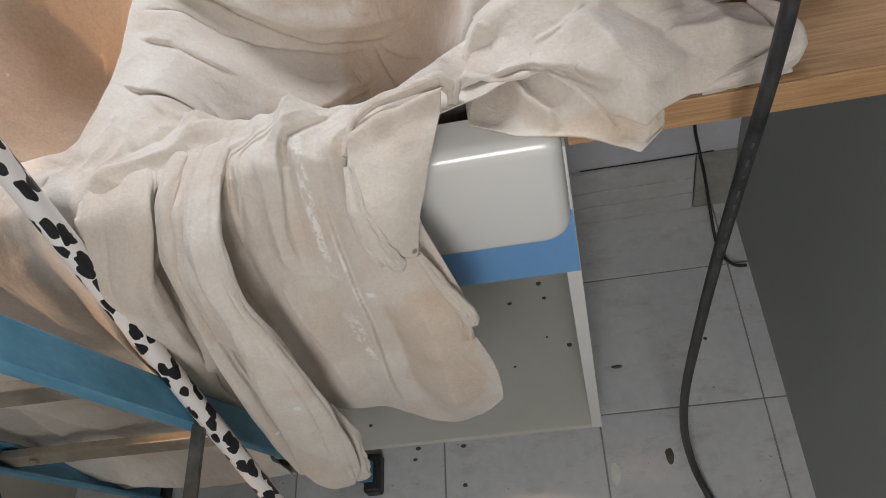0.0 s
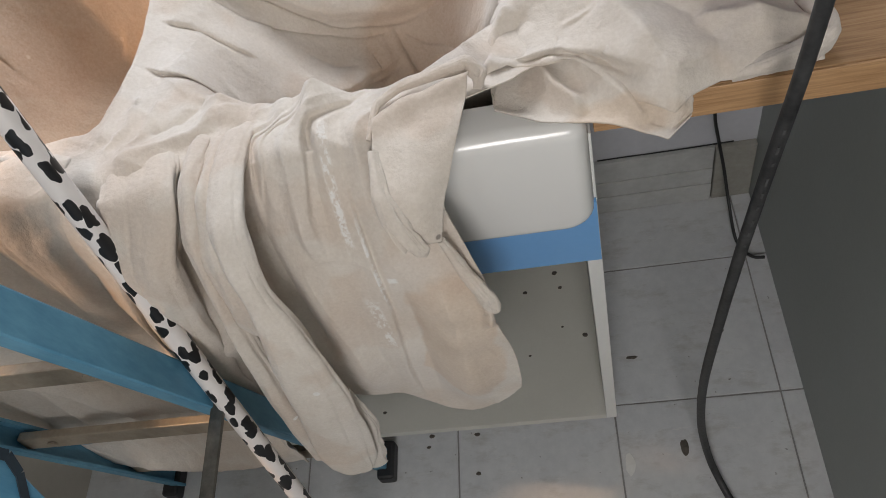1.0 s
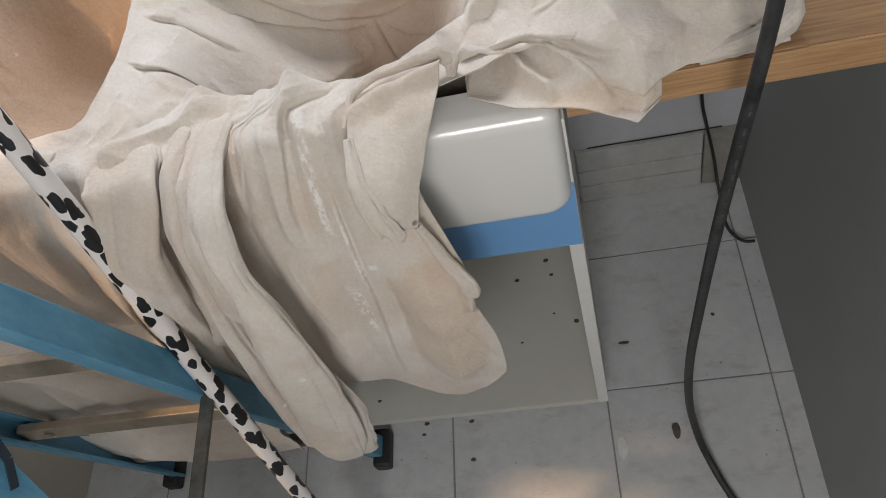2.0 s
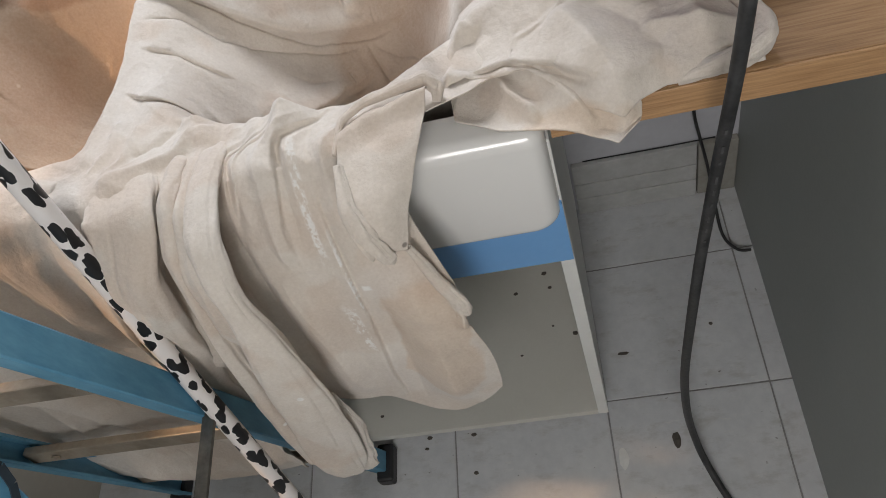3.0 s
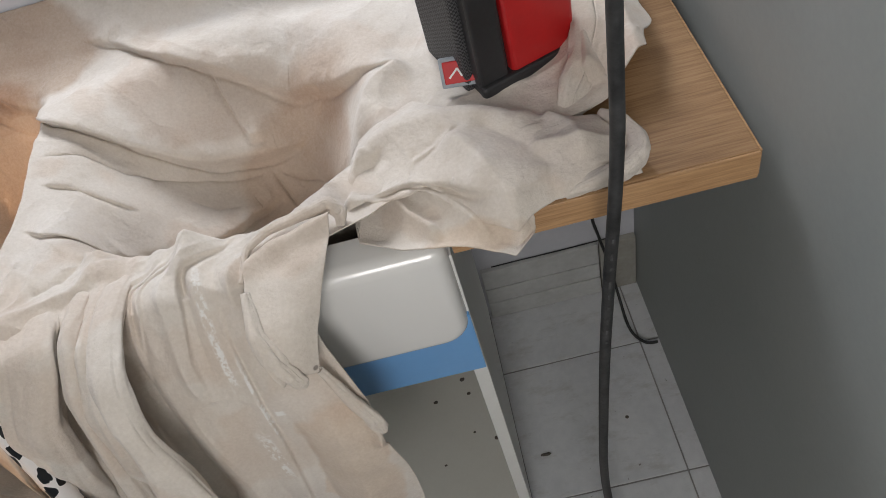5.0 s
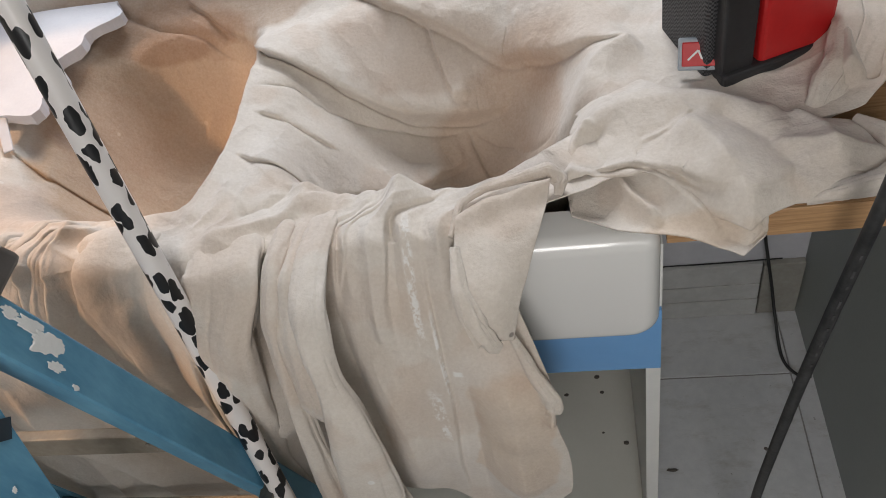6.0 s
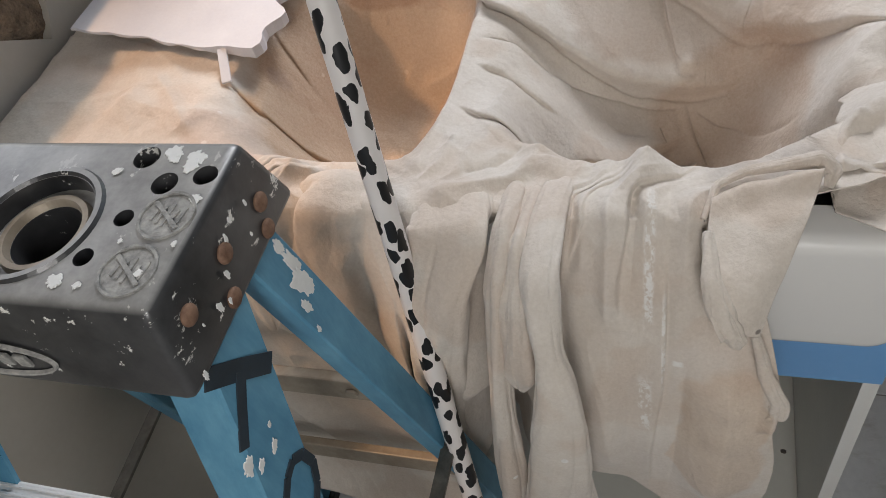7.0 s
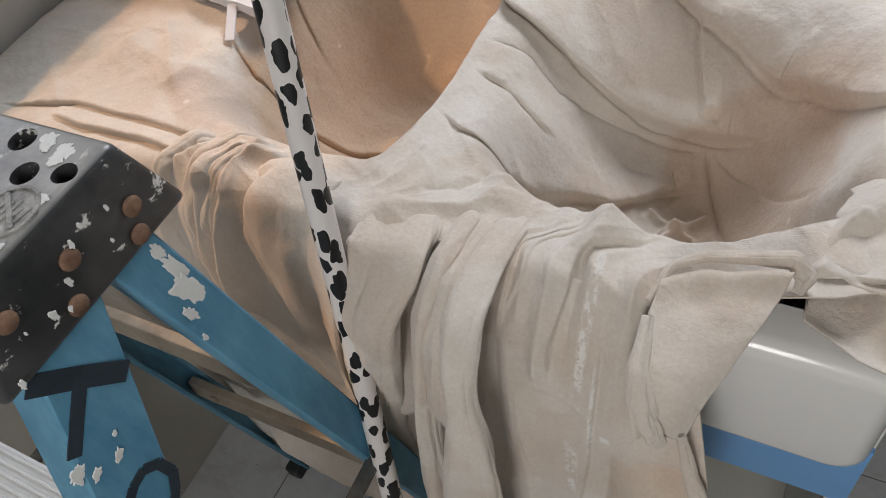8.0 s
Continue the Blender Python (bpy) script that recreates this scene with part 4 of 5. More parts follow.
grid_mesh("hanging_fold", fold_tube([(-0.330, 0.05, 0.925, 0.012, 0.006), (-0.333, 0.005, 0.950, 0.014, 0.007), (-0.336, -0.045, 0.952, 0.015, 0.011), (-0.338, -0.090, 0.935, 0.017, 0.014), (-0.332, -0.118, 0.905, 0.014, 0.013), (-0.328, -0.130, 0.872, 0.0115, 0.012), (-0.322, -0.143, 0.83, 0.020, 0.014), (-0.324, -0.152, 0.77, 0.028, 0.016), (-0.332, -0.158, 0.68, 0.034, 0.017), (-0.345, -0.165, 0.60, 0.037, 0.013), (-0.362, -0.170, 0.51, 0.036, 0.010), (-0.368, -0.170, 0.462, 0.032, 0.008), (-0.370, -0.168, 0.438, 0.020, 0.008), (-0.370, -0.166, 0.428, 0.006, 0.003)], 81), CANVAS, cloth)

# hem layer showing behind the tip of the twist
grid_mesh("hanging_fold", fold_tube([(-0.314, -0.142, 0.66, 0.005, 0.002), (-0.322, -0.150, 0.57, 0.020, 0.005), (-0.336, -0.157, 0.49, 0.022, 0.005), (-0.345, -0.160, 0.44, 0.018, 0.004), (-0.350, -0.160, 0.420, 0.007, 0.002)], 191), CANVAS, cloth)


def folded_corner():
    """The corner turned back over the sink front."""
    n, m = 60, 60
    u = np.linspace(0, 1, n)[None, :]
    v = np.linspace(0, 1, m)[:, None]
    k = [0, 0.25, 0.5, 0.75, 1.0]
    lx, ly, lz = [eased(v, k, c, 0.1) for c in ([-0.192, -0.196, -0.193, -0.187, -0.178], [0.0, -0.060, -0.088, -0.104, -0.112], [0.962, 0.948, 0.93, 0.912, 0.895])]
    rx, ry, rz = [eased(v, k, c, 0.1) for c in ([-0.100, -0.112, -0.124, -0.138, -0.149], [0.022, -0.02, -0.050, -0.080, -0.104], [0.966, 0.955, 0.94, 0.915, 0.880])]
    x, y, z = lx + (rx - lx) * u, ly + (ry - ly) * u, lz + (rz - lz) * u
    y = y - 0.012 * np.sin(np.pi * u) * np.sin(np.pi * np.clip(v, 0, 1)) - 0.008 * np.exp(-(u / 0.12) ** 2) + 0.002 * vn(x, z, 40.0, 31)
    z = z + 0.010 * np.exp(-((v - 0.03) / 0.06) ** 2) * (0.5 + 0.5 * u) + 0.002 * vn(x, y, 50.0, 32)
    return np.stack([x, y, z], -1)


grid_mesh("turned_corner", folded_corner(), CANVAS, cloth)
grid_mesh("turned_pocket", fold_tube([(-0.194, -0.045, 0.955, 0.004, 0.004), (-0.190, -0.085, 0.938, 0.007, 0.004), (-0.180, -0.103, 0.918, 0.010, 0.005), (-0.171, -0.110, 0.898, 0.010, 0.005), (-0.166, -0.111, 0.885, 0.008, 0.004), (-0.163, -0.110, 0.878, 0.002, 0.002)], 171), CANVAS, cloth)
grid_mesh("curled_edge", fold_tube([(-0.150, -0.094, 0.875, 0.003, 0.003), (-0.136, -0.102, 0.82, 0.006, 0.005), (-0.121, -0.110, 0.785, 0.008, 0.007), (-0.121, -0.112, 0.765, 0.008, 0.007), (-0.128, -0.111, 0.748, 0.004, 0.004)], 181), CANVAS, cloth)
grid_mesh("rolled_edge", fold_tube([(-0.198, -0.03, 0.954, 0.003, 0.002), (-0.188, 0.0, 0.967, 0.004, 0.003), (-0.165, 0.012, 0.972, 0.004, 0.003), (-0.130, 0.022, 0.972, 0.005, 0.004), (-0.104, 0.03, 0.970, 0.008, 0.006), (-0.093, 0.022, 0.962, 0.008, 0.006), (-0.096, 0.014, 0.952, 0.004, 0.003)], 111, 2), CANVAS, cloth)
# drapes rolling over the rim left of the pole
grid_mesh("hanging_fold", fold_tube([(-0.565, 0.045, 0.915, 0.040, 0.008), (-0.560, 0.005, 0.955, 0.046, 0.012), (-0.563, -0.03, 0.945, 0.048, 0.015), (-0.566, -0.05, 0.90, 0.046, 0.014), (-0.570, -0.060, 0.82, 0.042, 0.010), (-0.575, -0.062, 0.72, 0.034, 0.006), (-0.58, -0.06, 0.62, 0.02, 0.002)], 121), CANVAS, cloth)
grid_mesh("hanging_fold", fold_tube([(-0.59, 0.04, 0.920, 0.008, 0.006), (-0.625, 0.012, 0.962, 0.010, 0.009), (-0.642, -0.02, 0.955, 0.012, 0.012), (-0.655, -0.045, 0.91, 0.013, 0.014), (-0.664, -0.052, 0.85, 0.013, 0.014), (-0.662, -0.052, 0.79, 0.012, 0.012), (-0.650, -0.05, 0.74, 0.006, 0.005)], 131), CANVAS, cloth)
grid_mesh("hanging_fold", fold_tube([(-0.605, 0.055, 0.915, 0.008, 0.006), (-0.65, 0.025, 0.962, 0.010, 0.009), (-0.672, -0.01, 0.957, 0.013, 0.012), (-0.69, -0.04, 0.91, 0.015, 0.015), (-0.70, -0.05, 0.84, 0.016, 0.015), (-0.705, -0.05, 0.76, 0.014, 0.012), (-0.705, -0.045, 0.69, 0.006, 0.005)], 141), CANVAS, cloth)
grid_mesh("hanging_fold", fold_tube([(-0.65, 0.045, 0.920, 0.008, 0.006), (-0.70, 0.015, 0.957, 0.012, 0.009), (-0.725, -0.02, 0.945, 0.016, 0.014), (-0.74, -0.045, 0.88, 0.018, 0.015), (-0.745, -0.05, 0.78, 0.018, 0.013), (-0.75, -0.045, 0.66, 0.010, 0.006)], 151), CANVAS, cloth)


def bundle():
    """Crumpled end of a second cloth on the worktop."""
    n, m = 150, 120
    u = np.linspace(0, 1, n)[None, :]
    v = np.linspace(0, 1, m)[:, None]
    k = [0, 0.12, 0.3, 0.5, 0.62, 0.75, 0.88, 1.0]
    fx, fy = np.interp(u, k, [-0.090, -0.065, -0.015, 0.04, 0.075, 0.115, 0.17, 0.202]), np.interp(u, k, [0.035, 0.040, 0.034, -0.012, -0.03, -0.004, -0.002, 0.008])
    bx, by = np.interp(u, k, [-0.075, -0.045, 0.0, 0.06, 0.10, 0.14, 0.18, 0.205]), np.interp(u, k, [0.155, 0.185, 0.20, 0.145, 0.115, 0.115, 0.095, 0.040])
    x, y = fx + (bx - fx) * v, fy + (by - fy) * v
    x, y = x + 0.004 * vn(u * 3, v * 3, 3.0, 41), y + 0.004 * vn(u * 3, v * 3, 3.0, 42)
    h = np.sin(np.pi * np.clip(v * 0.92 + 0.04, 0, 1)) ** 0.5 * np.sin(np.pi * np.clip(u * 0.86 + 0.035, 0, 1)) ** 0.4
    z = 0.916 + 0.045 * h
    # crest of the fold along the top, and the panel falling from it to the front corner
    z = z + ridge(x, y, [(-0.075, 0.09), (-0.05, 0.112), (0.0, 0.113), (0.06, 0.110), (0.13, 0.09)], 0.022, 0.012)
    z = z + ridge(x, y, [(-0.085, 0.03), (-0.082, 0.08), (-0.06, 0.11)], 0.012, 0.014)
    z = z + ridge(x, y, [(-0.062, 0.045), (-0.064, 0.08), (-0.045, 0.10)], 0.008, -0.008)
    z = z + ridge(x, y, [(0.02, 0.09), (0.05, 0.045), (0.068, 0.0), (0.075, -0.028)], 0.016, 0.010)
    z = z + ridge(x, y, [(0.055, 0.105), (0.10, 0.06), (0.12, 0.02)], 0.014, -0.008)
    z = z + ridge(x, y, [(0.13, 0.105), (0.15, 0.06), (0.155, 0.02)], 0.012, 0.010)
    z = z + ridge(x, y, [(-0.02, 0.075), (0.01, 0.082), (0.03, 0.098)], 0.005, -0.004)
    z = z + ridge(x, y, [(0.10, 0.055), (0.15, 0.04), (0.20, 0.03)], 0.009, 0.007)
    z = z + 0.0025 * vn(x, y, 16.0, 43) + 0.0006 * vn(x + y, y, 45.0, 44) + 0.002 * (1 - np.abs(vn(x * 0.8, y + x, 11.0, 45))) ** 6 + 0.0012 * (1 - np.abs(vn(x + 0.5 * y, y - 0.6 * x, 19.0, 46))) ** 9
    f, qx, qy = lips(x, y, [
        ([(0.14, 0.095), (0.07, 0.118), (0.0, 0.125), (-0.055, 0.122)], 0.025, 0.006, 0.005),
        ([(-0.07, 0.045), (-0.03, 0.052), (0.02, 0.035), (0.06, 0.0)], 0.030, 0.008, 0.007),
        ([(-0.02, 0.070), (0.01, 0.078), (0.04, 0.10)], 0.014, 0.003, 0.002)])
    x, y, z = x + qx, y + qy, z + f
    z = z + 0.020 * np.exp(-(v / 0.10) ** 2) * ss(0.5, 0.3, u) - 0.010 * ss(0.0, -0.05, y)
    z = np.where((y > 0) & (x > 0.0), np.maximum(z, 0.9235), np.maximum(z, 0.914))
    return np.stack([x, y, z], -1)


bundle_cloth = empty("drop_cloth", "bunched pale cotton drop cloth on the oak worktop", "drop cloth")
grid_mesh("sheet", bundle(), CANVAS, bundle_cloth)


def under_fold():
    """Lower layer of the bunched cloth, tucked over the sink rim."""
    n, m = 110, 60
    u = np.linspace(0, 1, n)[None, :]
    v = np.linspace(0, 1, m)[:, None]
    k = [0, 0.08, 0.3, 0.6, 0.85, 1.0]
    fx, fy = np.interp(u, k, [-0.088, -0.086, -0.045, 0.02, 0.065, 0.085]), np.interp(u, k, [0.03, 0.012, -0.012, -0.026, -0.048, -0.03])
    x = fx + 0.02 * v + 0.003 * vn(u * 4, v * 4, 2.0, 51)
    y = fy + (0.02 + 0.075 * (1 - 0.5 * u)) * v
    z = 0.9165 + 0.004 * np.exp(-(v / 0.08) ** 2) + 0.026 * ss(0.0, 0.9, v) + 0.006 * np.sin(7 * v + 5 * u) * v
    z = z + ridge(x, y, [(-0.05, 0.06), (-0.03, 0.02), (0.0, -0.01)], 0.008, 0.014, 0.2) + ridge(x, y, [(-0.01, 0.05), (0.02, 0.01), (0.05, -0.03)], 0.009, 0.012, 0.2)
    z = z + 0.003 * vn(x, y, 40.0, 52) - 0.006 * ss(-0.02, -0.05, y)
    return np.stack([x, y + 0 * x, np.maximum(z, 0.9155)], -1)


grid_mesh("under_layer", under_fold(), CANVAS, bundle_cloth)
grid_mesh("rear_fold", fold_tube([(0.150, 0.105, 0.926, 0.010, 0.006), (0.165, 0.118, 0.940, 0.018, 0.012), (0.190, 0.145, 0.955, 0.026, 0.015), (0.212, 0.19, 0.965, 0.030, 0.018), (0.222, 0.25, 0.965, 0.032, 0.018), (0.225, 0.33, 0.965, 0.032, 0.018), (0.225, 0.42, 0.96, 0.028, 0.014)], 101), CANVAS, bundle_cloth)
grid_mesh("rolled_end", fold_tube([(0.125, 0.004, 0.928, 0.006, 0.006), (0.155, 0.002, 0.936, 0.010, 0.009), (0.185, 0.002, 0.944, 0.012, 0.010), (0.203, 0.012, 0.948, 0.012, 0.010), (0.208, 0.034, 0.948, 0.010, 0.009), (0.200, 0.06, 0.947, 0.008, 0.007), (0.185, 0.085, 0.944, 0.004, 0.004)], 161, 2), CANVAS, bundle_cloth)

# ---- hoses and wires ----
hose = tagged(part("power_cable", tube([(0.165, -0.062, 2.48), (0.168, -0.065, 1.8), (0.163, -0.065, 1.19), (0.160, -0.065, 1.03), (0.147, -0.065, 0.86), (0.137, -0.065, 0.72), (0.128, -0.065, 0.55), (0.122, -0.065, 0.39), (0.125, -0.066, 0.25), (0.136, -0.07, 0.13), (0.155, -0.10, 0.04), (0.19, -0.18, 0.012), (0.26, -0.32, 0.012), (0.30, -0.46, 0.1), (0.31, -0.44, 0.4)], 0.0064), RUBBER, soft=True), "thick scuffed black rubber cable hanging past the worktop", "cable")
tagged(part("wire", tube([(0.245, 0.49, 0.45), (0.25, 0.488, 0.30), (0.262, 0.485, 0.22), (0.278, 0.478, 0.13), (0.284, 0.44, 0.07), (0.288, 0.37, 0.03), (0.31, 0.335, 0.02), (0.335, 0.325, 0.025)], 0.0032), WIRE, soft=True), "thin black wire along the skirting", "wire")

print_bars = bmesh.new()
for k in range(9):
    z = 0.935 - 0.022 * k
    w = (0.006, 0.010, 0.004, 0.012, 0.008, 0.005, 0.010, 0.007, 0.004)[k]
    x = np.interp(z, [0.72, 0.86, 1.03], [0.137, 0.147, 0.160])
    beam((x - 0.001, -0.0717, z), (x - 0.001 - w * 0.08, -0.0717, z - w), (0, 1, 0), 0.0006, 0.0022, 0, print_bars)
part("printed_marks", print_bars, PRINT, hose, "faint worn pale print")

# ---- extension pole ----
pole_dir = Vector((-0.027, 0.102, 0.356)).normalized()
pole_at = Vector((-0.476, -0.082, 0.892))
foot = pole_at - pole_dir * ((pole_at.z - 0.0) / pole_dir.z)
pole = empty("extension_pole", "cow-print wrapped pole leaning against the ladder", "pole", at=foot)


def pole_part(name, a, b, r, material, label=""):
    ob = part(name, rod((0, 0, a), (0, 0, b), r, 32), material, pole, label, soft=True)
    ob.data.set_sharp_from_angle(angle=radians(40))
    ob.matrix_local = pole_dir.to_track_quat("Z", "Y").to_matrix().to_4x4()
    return ob


pole_part("tube", 0.02, 1.75, 0.0122, COW)
pole_part("end_cap", 0.0, 0.03, 0.0128, BLACK, "black plastic end cap")

# ---- step ladder ----
ladder = empty("step_ladder", "blue fibreglass step ladder with paint-splashed black top", "ladder")
LX, LZ = -0.675, 1.14
TOP_H, REAR_H, FRONT_H = 0.187, 0.228, 0.235


def channel(p0, p1, sidex, depth_w, flange, name):
    """A C-shaped rail drawn along its length, its web facing outwards."""
    bm = bmesh.new()
    p0, p1 = Vector(p0), Vector(p1)
    along_v = (p1 - p0).normalized()
    out = Vector((sidex, 0, 0))
    across = along_v.cross(out).normalized()
    h, t, b = depth_w / 2, 0.005, 0.002
    prof = [(-h, -flange), (-h, -b), (-h + b, 0), (h - b, 0), (h, -b), (h, -flange), (h - t, -flange), (h - t, -t), (-h + t, -t), (-h + t, -flange)]
    a = [bm.verts.new(p0 + across * u + out * w) for u, w in prof]
    c = [bm.verts.new(p1 + across * u + out * w) for u, w in prof]
    for k in range(len(prof)):
        q = (k + 1) % len(prof)
        bm.faces.new((a[k], a[q], c[q], c[k]))
    bm.faces.new(a)
    bm.faces.new(list(reversed(c)))
    bmesh.ops.recalc_face_normals(bm, faces=bm.faces)
    return part(name, bm, BLUE_RAIL, ladder)


for s in (1, -1):
    channel((LX + s * (REAR_H + 0.001), -0.024, 0.02), (LX + s * (TOP_H - 0.007), -0.213, 1.15), s, 0.041, 0.024, "rear_rail")
    channel((LX + s * (FRONT_H + 0.012), -0.656, 0.02), (LX + s * (TOP_H - 0.007), -0.259, 1.15), s, 0.060, 0.042, "front_rail")
    for fx, fy in ((REAR_H, -0.028), (FRONT_H + 0.012, -0.665)):
        part("rubber_foot", box(LX + s * fx - 0.02, LX + s * fx + 0.014, fy - 0.038, fy + 0.038, 0.0, 0.035, 0.006), BLACK, ladder, "black rubber ladder foot")

# rear braces with rivets
for bz, by in ((0.815, -0.157), (0.50, -0.105), (0.2, -0.055)):
    half = TOP_H + (REAR_H - TOP_H) * (1.14 - bz) / 1.14 - 0.012
    brace = part("rear_brace", beam((LX - half, by, bz), (LX + half, by, bz), (0, 0.15, 1), 0.03, 0.014, 0.002), OLD_METAL, ladder, "dirty metal rear brace")
    for s in (-1, 1):
        part("rivet", rod((LX + s * (half - 0.05), by - 0.008, bz), (LX + s * (half - 0.05), by - 0.011, bz), 0.007, 14), OLD_METAL, brace)
# folding spreaders
for s in (1, -1):
    part("spreader", beam((LX + s * 0.206, -0.13, 0.668), (LX + s * 0.206, -0.43, 0.655), (0, 0, 1), 0.006, 0.017, 0.001), SPREADER, ladder, "dark metal spreader bar")
# ribbed steps
for sz, sy in ((0.87, -0.366), (0.58, -0.468), (0.29, -0.57)):
    half = TOP_H + (FRONT_H - TOP_H) * (1.14 - sz) / 1.14
    step = part("step", box(LX - half, LX + half, sy - 0.04, sy + 0.04, sz - 0.025, sz, 0.003), ALU, ladder, "ribbed aluminium ladder step")
    for k in range(9):
        yy = sy - 0.034 + k * 0.0085
        part("rib", box(LX - half + 0.003, LX + half - 0.003, yy - 0.0014, yy + 0.0014, sz, sz + 0.0022, 0.0005, 1), ALU, step)


def cap_mesh():
    """Top cap: a tapered block, its edges rounded."""
    bm = box(LX - TOP_H, LX + TOP_H, -0.328, -0.150, 1.114, 1.188)
    for v in bm.verts:
        if v.co.z > 1.15:
            v.co.y = -0.252 + (v.co.y + 0.252) * 0.77
            v.co.x = LX + (v.co.x - LX) * 0.985
    bmesh.ops.bevel(bm, geom=list(bm.edges), offset=0.007, segments=3, affect="EDGES", profile=0.5)
    return bm


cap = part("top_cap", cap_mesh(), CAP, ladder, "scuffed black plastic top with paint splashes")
holes = []
for hx, hy, hr in ((-0.503, -0.205, 0.0085), (-0.530, -0.213, 0.0095), (-0.545, -0.243, 0.007), (-0.557, -0.275, 0.007), (-0.556, -0.190, 0.010), (-0.612, -0.250, 0.042)):
    holes.append(part("hole", rod((hx, hy, 1.174 if hr > 0.03 else 1.15), (hx, hy, 1.2), hr, 36), CAP))
holes.append(part("hole", rod((-0.612, -0.250, 1.122), (-0.612, -0.250, 1.18), 0.026, 36), CAP))
holes.append(part("slot", box(-0.70, -0.565, -0.34, -0.321, 1.158, 1.165), CAP))
cut(cap, holes)
smooth(cap.data)
cap.data.set_sharp_from_angle(angle=radians(32))


def oval_ring(cx, cy, cz, a, b, w, h, upright=False):
    """A flat oval ring of width w and height h, lying or (upright) on the leaning front face."""
    bm = bmesh.new()
    n = 48
    rows = []
    for k in range(n):
        c, q = math.cos(2 * math.pi * k / n), math.sin(2 * math.pi * k / n)
        row = []
        for da, up in ((0, 0), (-0.25 * w, h), (-0.75 * w, h), (-w, 0)):
            u, v = (a + da) * c, (b + da) * q
            if upright:
                row.append(bm.verts.new((cx + u, cy + 0.2 * v - up, cz + v)))
            else:
                row.append(bm.verts.new((cx + u, cy + v, cz + up)))
        rows.append(row)
    for k in range(n):
        p, q = rows[k], rows[(k + 1) % n]
        for i in range(3):
            bm.faces.new((p[i], q[i], q[i + 1], p[i + 1]))
    bmesh.ops.recalc_face_normals(bm, faces=bm.faces)
    return bm


part("hub", oval_ring(-0.612, -0.250, 1.1735, 0.034, 0.034, 0.008, 0.006), OLD_METAL, cap, "dirty brass-coloured ring in the tray hole")
part("rim", oval_ring(-0.612, -0.250, 1.1875, 0.050, 0.050, 0.008, 0.003), CAP, cap)
for dx, dy in ((-0.514, -0.240), (-0.519, -0.283)):
    bm = bmesh.new()
    for k in range(36):
        a, b = 2 * math.pi * k / 36, 2 * math.pi * (k + 1) / 36
        beam((dx + 0.0185 * math.cos(a), dy + 0.0185 * math.sin(a), 1.1885), (dx + 0.0185 * math.cos(b), dy + 0.0185 * math.sin(b), 1.1885), (0, 0, 1), 0.0022, 0.002, 0, bm)
    # worn relief inside the ring: short upright strokes under one slanting bar
    for k in range(5):
        ox, half = -0.010 + 0.005 * k, 0.004 + 0.0025 * (k % 3)
        beam((dx + ox, dy - half, 1.1886), (dx + ox + 0.002, dy + half, 1.1886), (0, 0, 1), 0.0012, 0.0022, 0, bm)
    beam((dx - 0.012, dy + 0.010, 1.1894), (dx + 0.012, dy - 0.010, 1.1894), (0, 0, 1), 0.0012, 0.003, 0, bm)
    rod((dx, dy, 1.186), (dx, dy, 1.1882), 0.0175, 32, None, bm)
    part("embossed_badge", bm, BADGE, cap, "worn silvery embossed warning badge")
for ry, rz in ((-0.190, 1.146), (-0.197, 1.126), (-0.242, 1.155), (-0.257, 1.127), (-0.292, 1.159)):
    bm = bmesh.new()
    bmesh.ops.create_uvsphere(bm, u_segments=16, v_segments=10, radius=0.0075, matrix=Matrix.Translation((-0.488, ry, rz)) @ Matrix.Diagonal((0.5, 1, 1, 1)))
    part("rivet", bm, RUST, cap, "rusty rivet head", soft=True)
part("emblem", oval_ring(-0.640, -0.3235, 1.138, 0.058, 0.0150, 0.0035, 0.0022, True), BADGE, cap, "plain raised oval emblem")
emblem_bars = bmesh.new()
for k in range(5):
    bx = -0.670 + 0.015 * k
    box(bx - 0.005, bx + 0.005, -0.3252, -0.3225, 1.132, 1.144, 0.0005, 1, emblem_bars)
part("emblem_bars", emblem_bars, BADGE, cap)

# ---- loose things on the counter ----
def foam_board():
    bm = bmesh.new()
    n, m = 40, 24
    P = []
    for i in range(m + 1):
        row = []
        for j in range(n + 1):
            u, v = j / n, i / m
            x = -1.06 + 0.305 * u + 0.01 * v
            y = 0.262 + 0.17 * v - 0.050 * u * (1 - v) + 0.03 * u * v
            x += u ** 6 * (0.014 * math.sin(9 * v) + 0.010 * math.sin(23 * v + 1) + 0.03 * v)
            y += (1 - v) ** 4 * (0.0015 * math.sin(31 * u) + 0.002 * math.sin(13 * u + 2))
            row.append((x, y, 0.982 - 0.010 * u + 0.003 * math.sin(7 * u + 3 * v)))
        P.append(row)
    top = [[bm.verts.new(p) for p in r] for r in P]
    for i in range(m):
        for j in range(n):
            bm.faces.new((top[i][j], top[i][j + 1], top[i + 1][j + 1], top[i + 1][j]))
    g = bmesh.ops.extrude_face_region(bm, geom=list(bm.faces))
    for v in g["geom"]:
        if isinstance(v, bmesh.types.BMVert):
            v.co.z -= 0.004 + 0.012 * float(ss(-0.84, -0.77, v.co.x)) + 0.003 * noise.noise(v.co * 60)
    bmesh.ops.recalc_face_normals(bm, faces=bm.faces)
    return bm


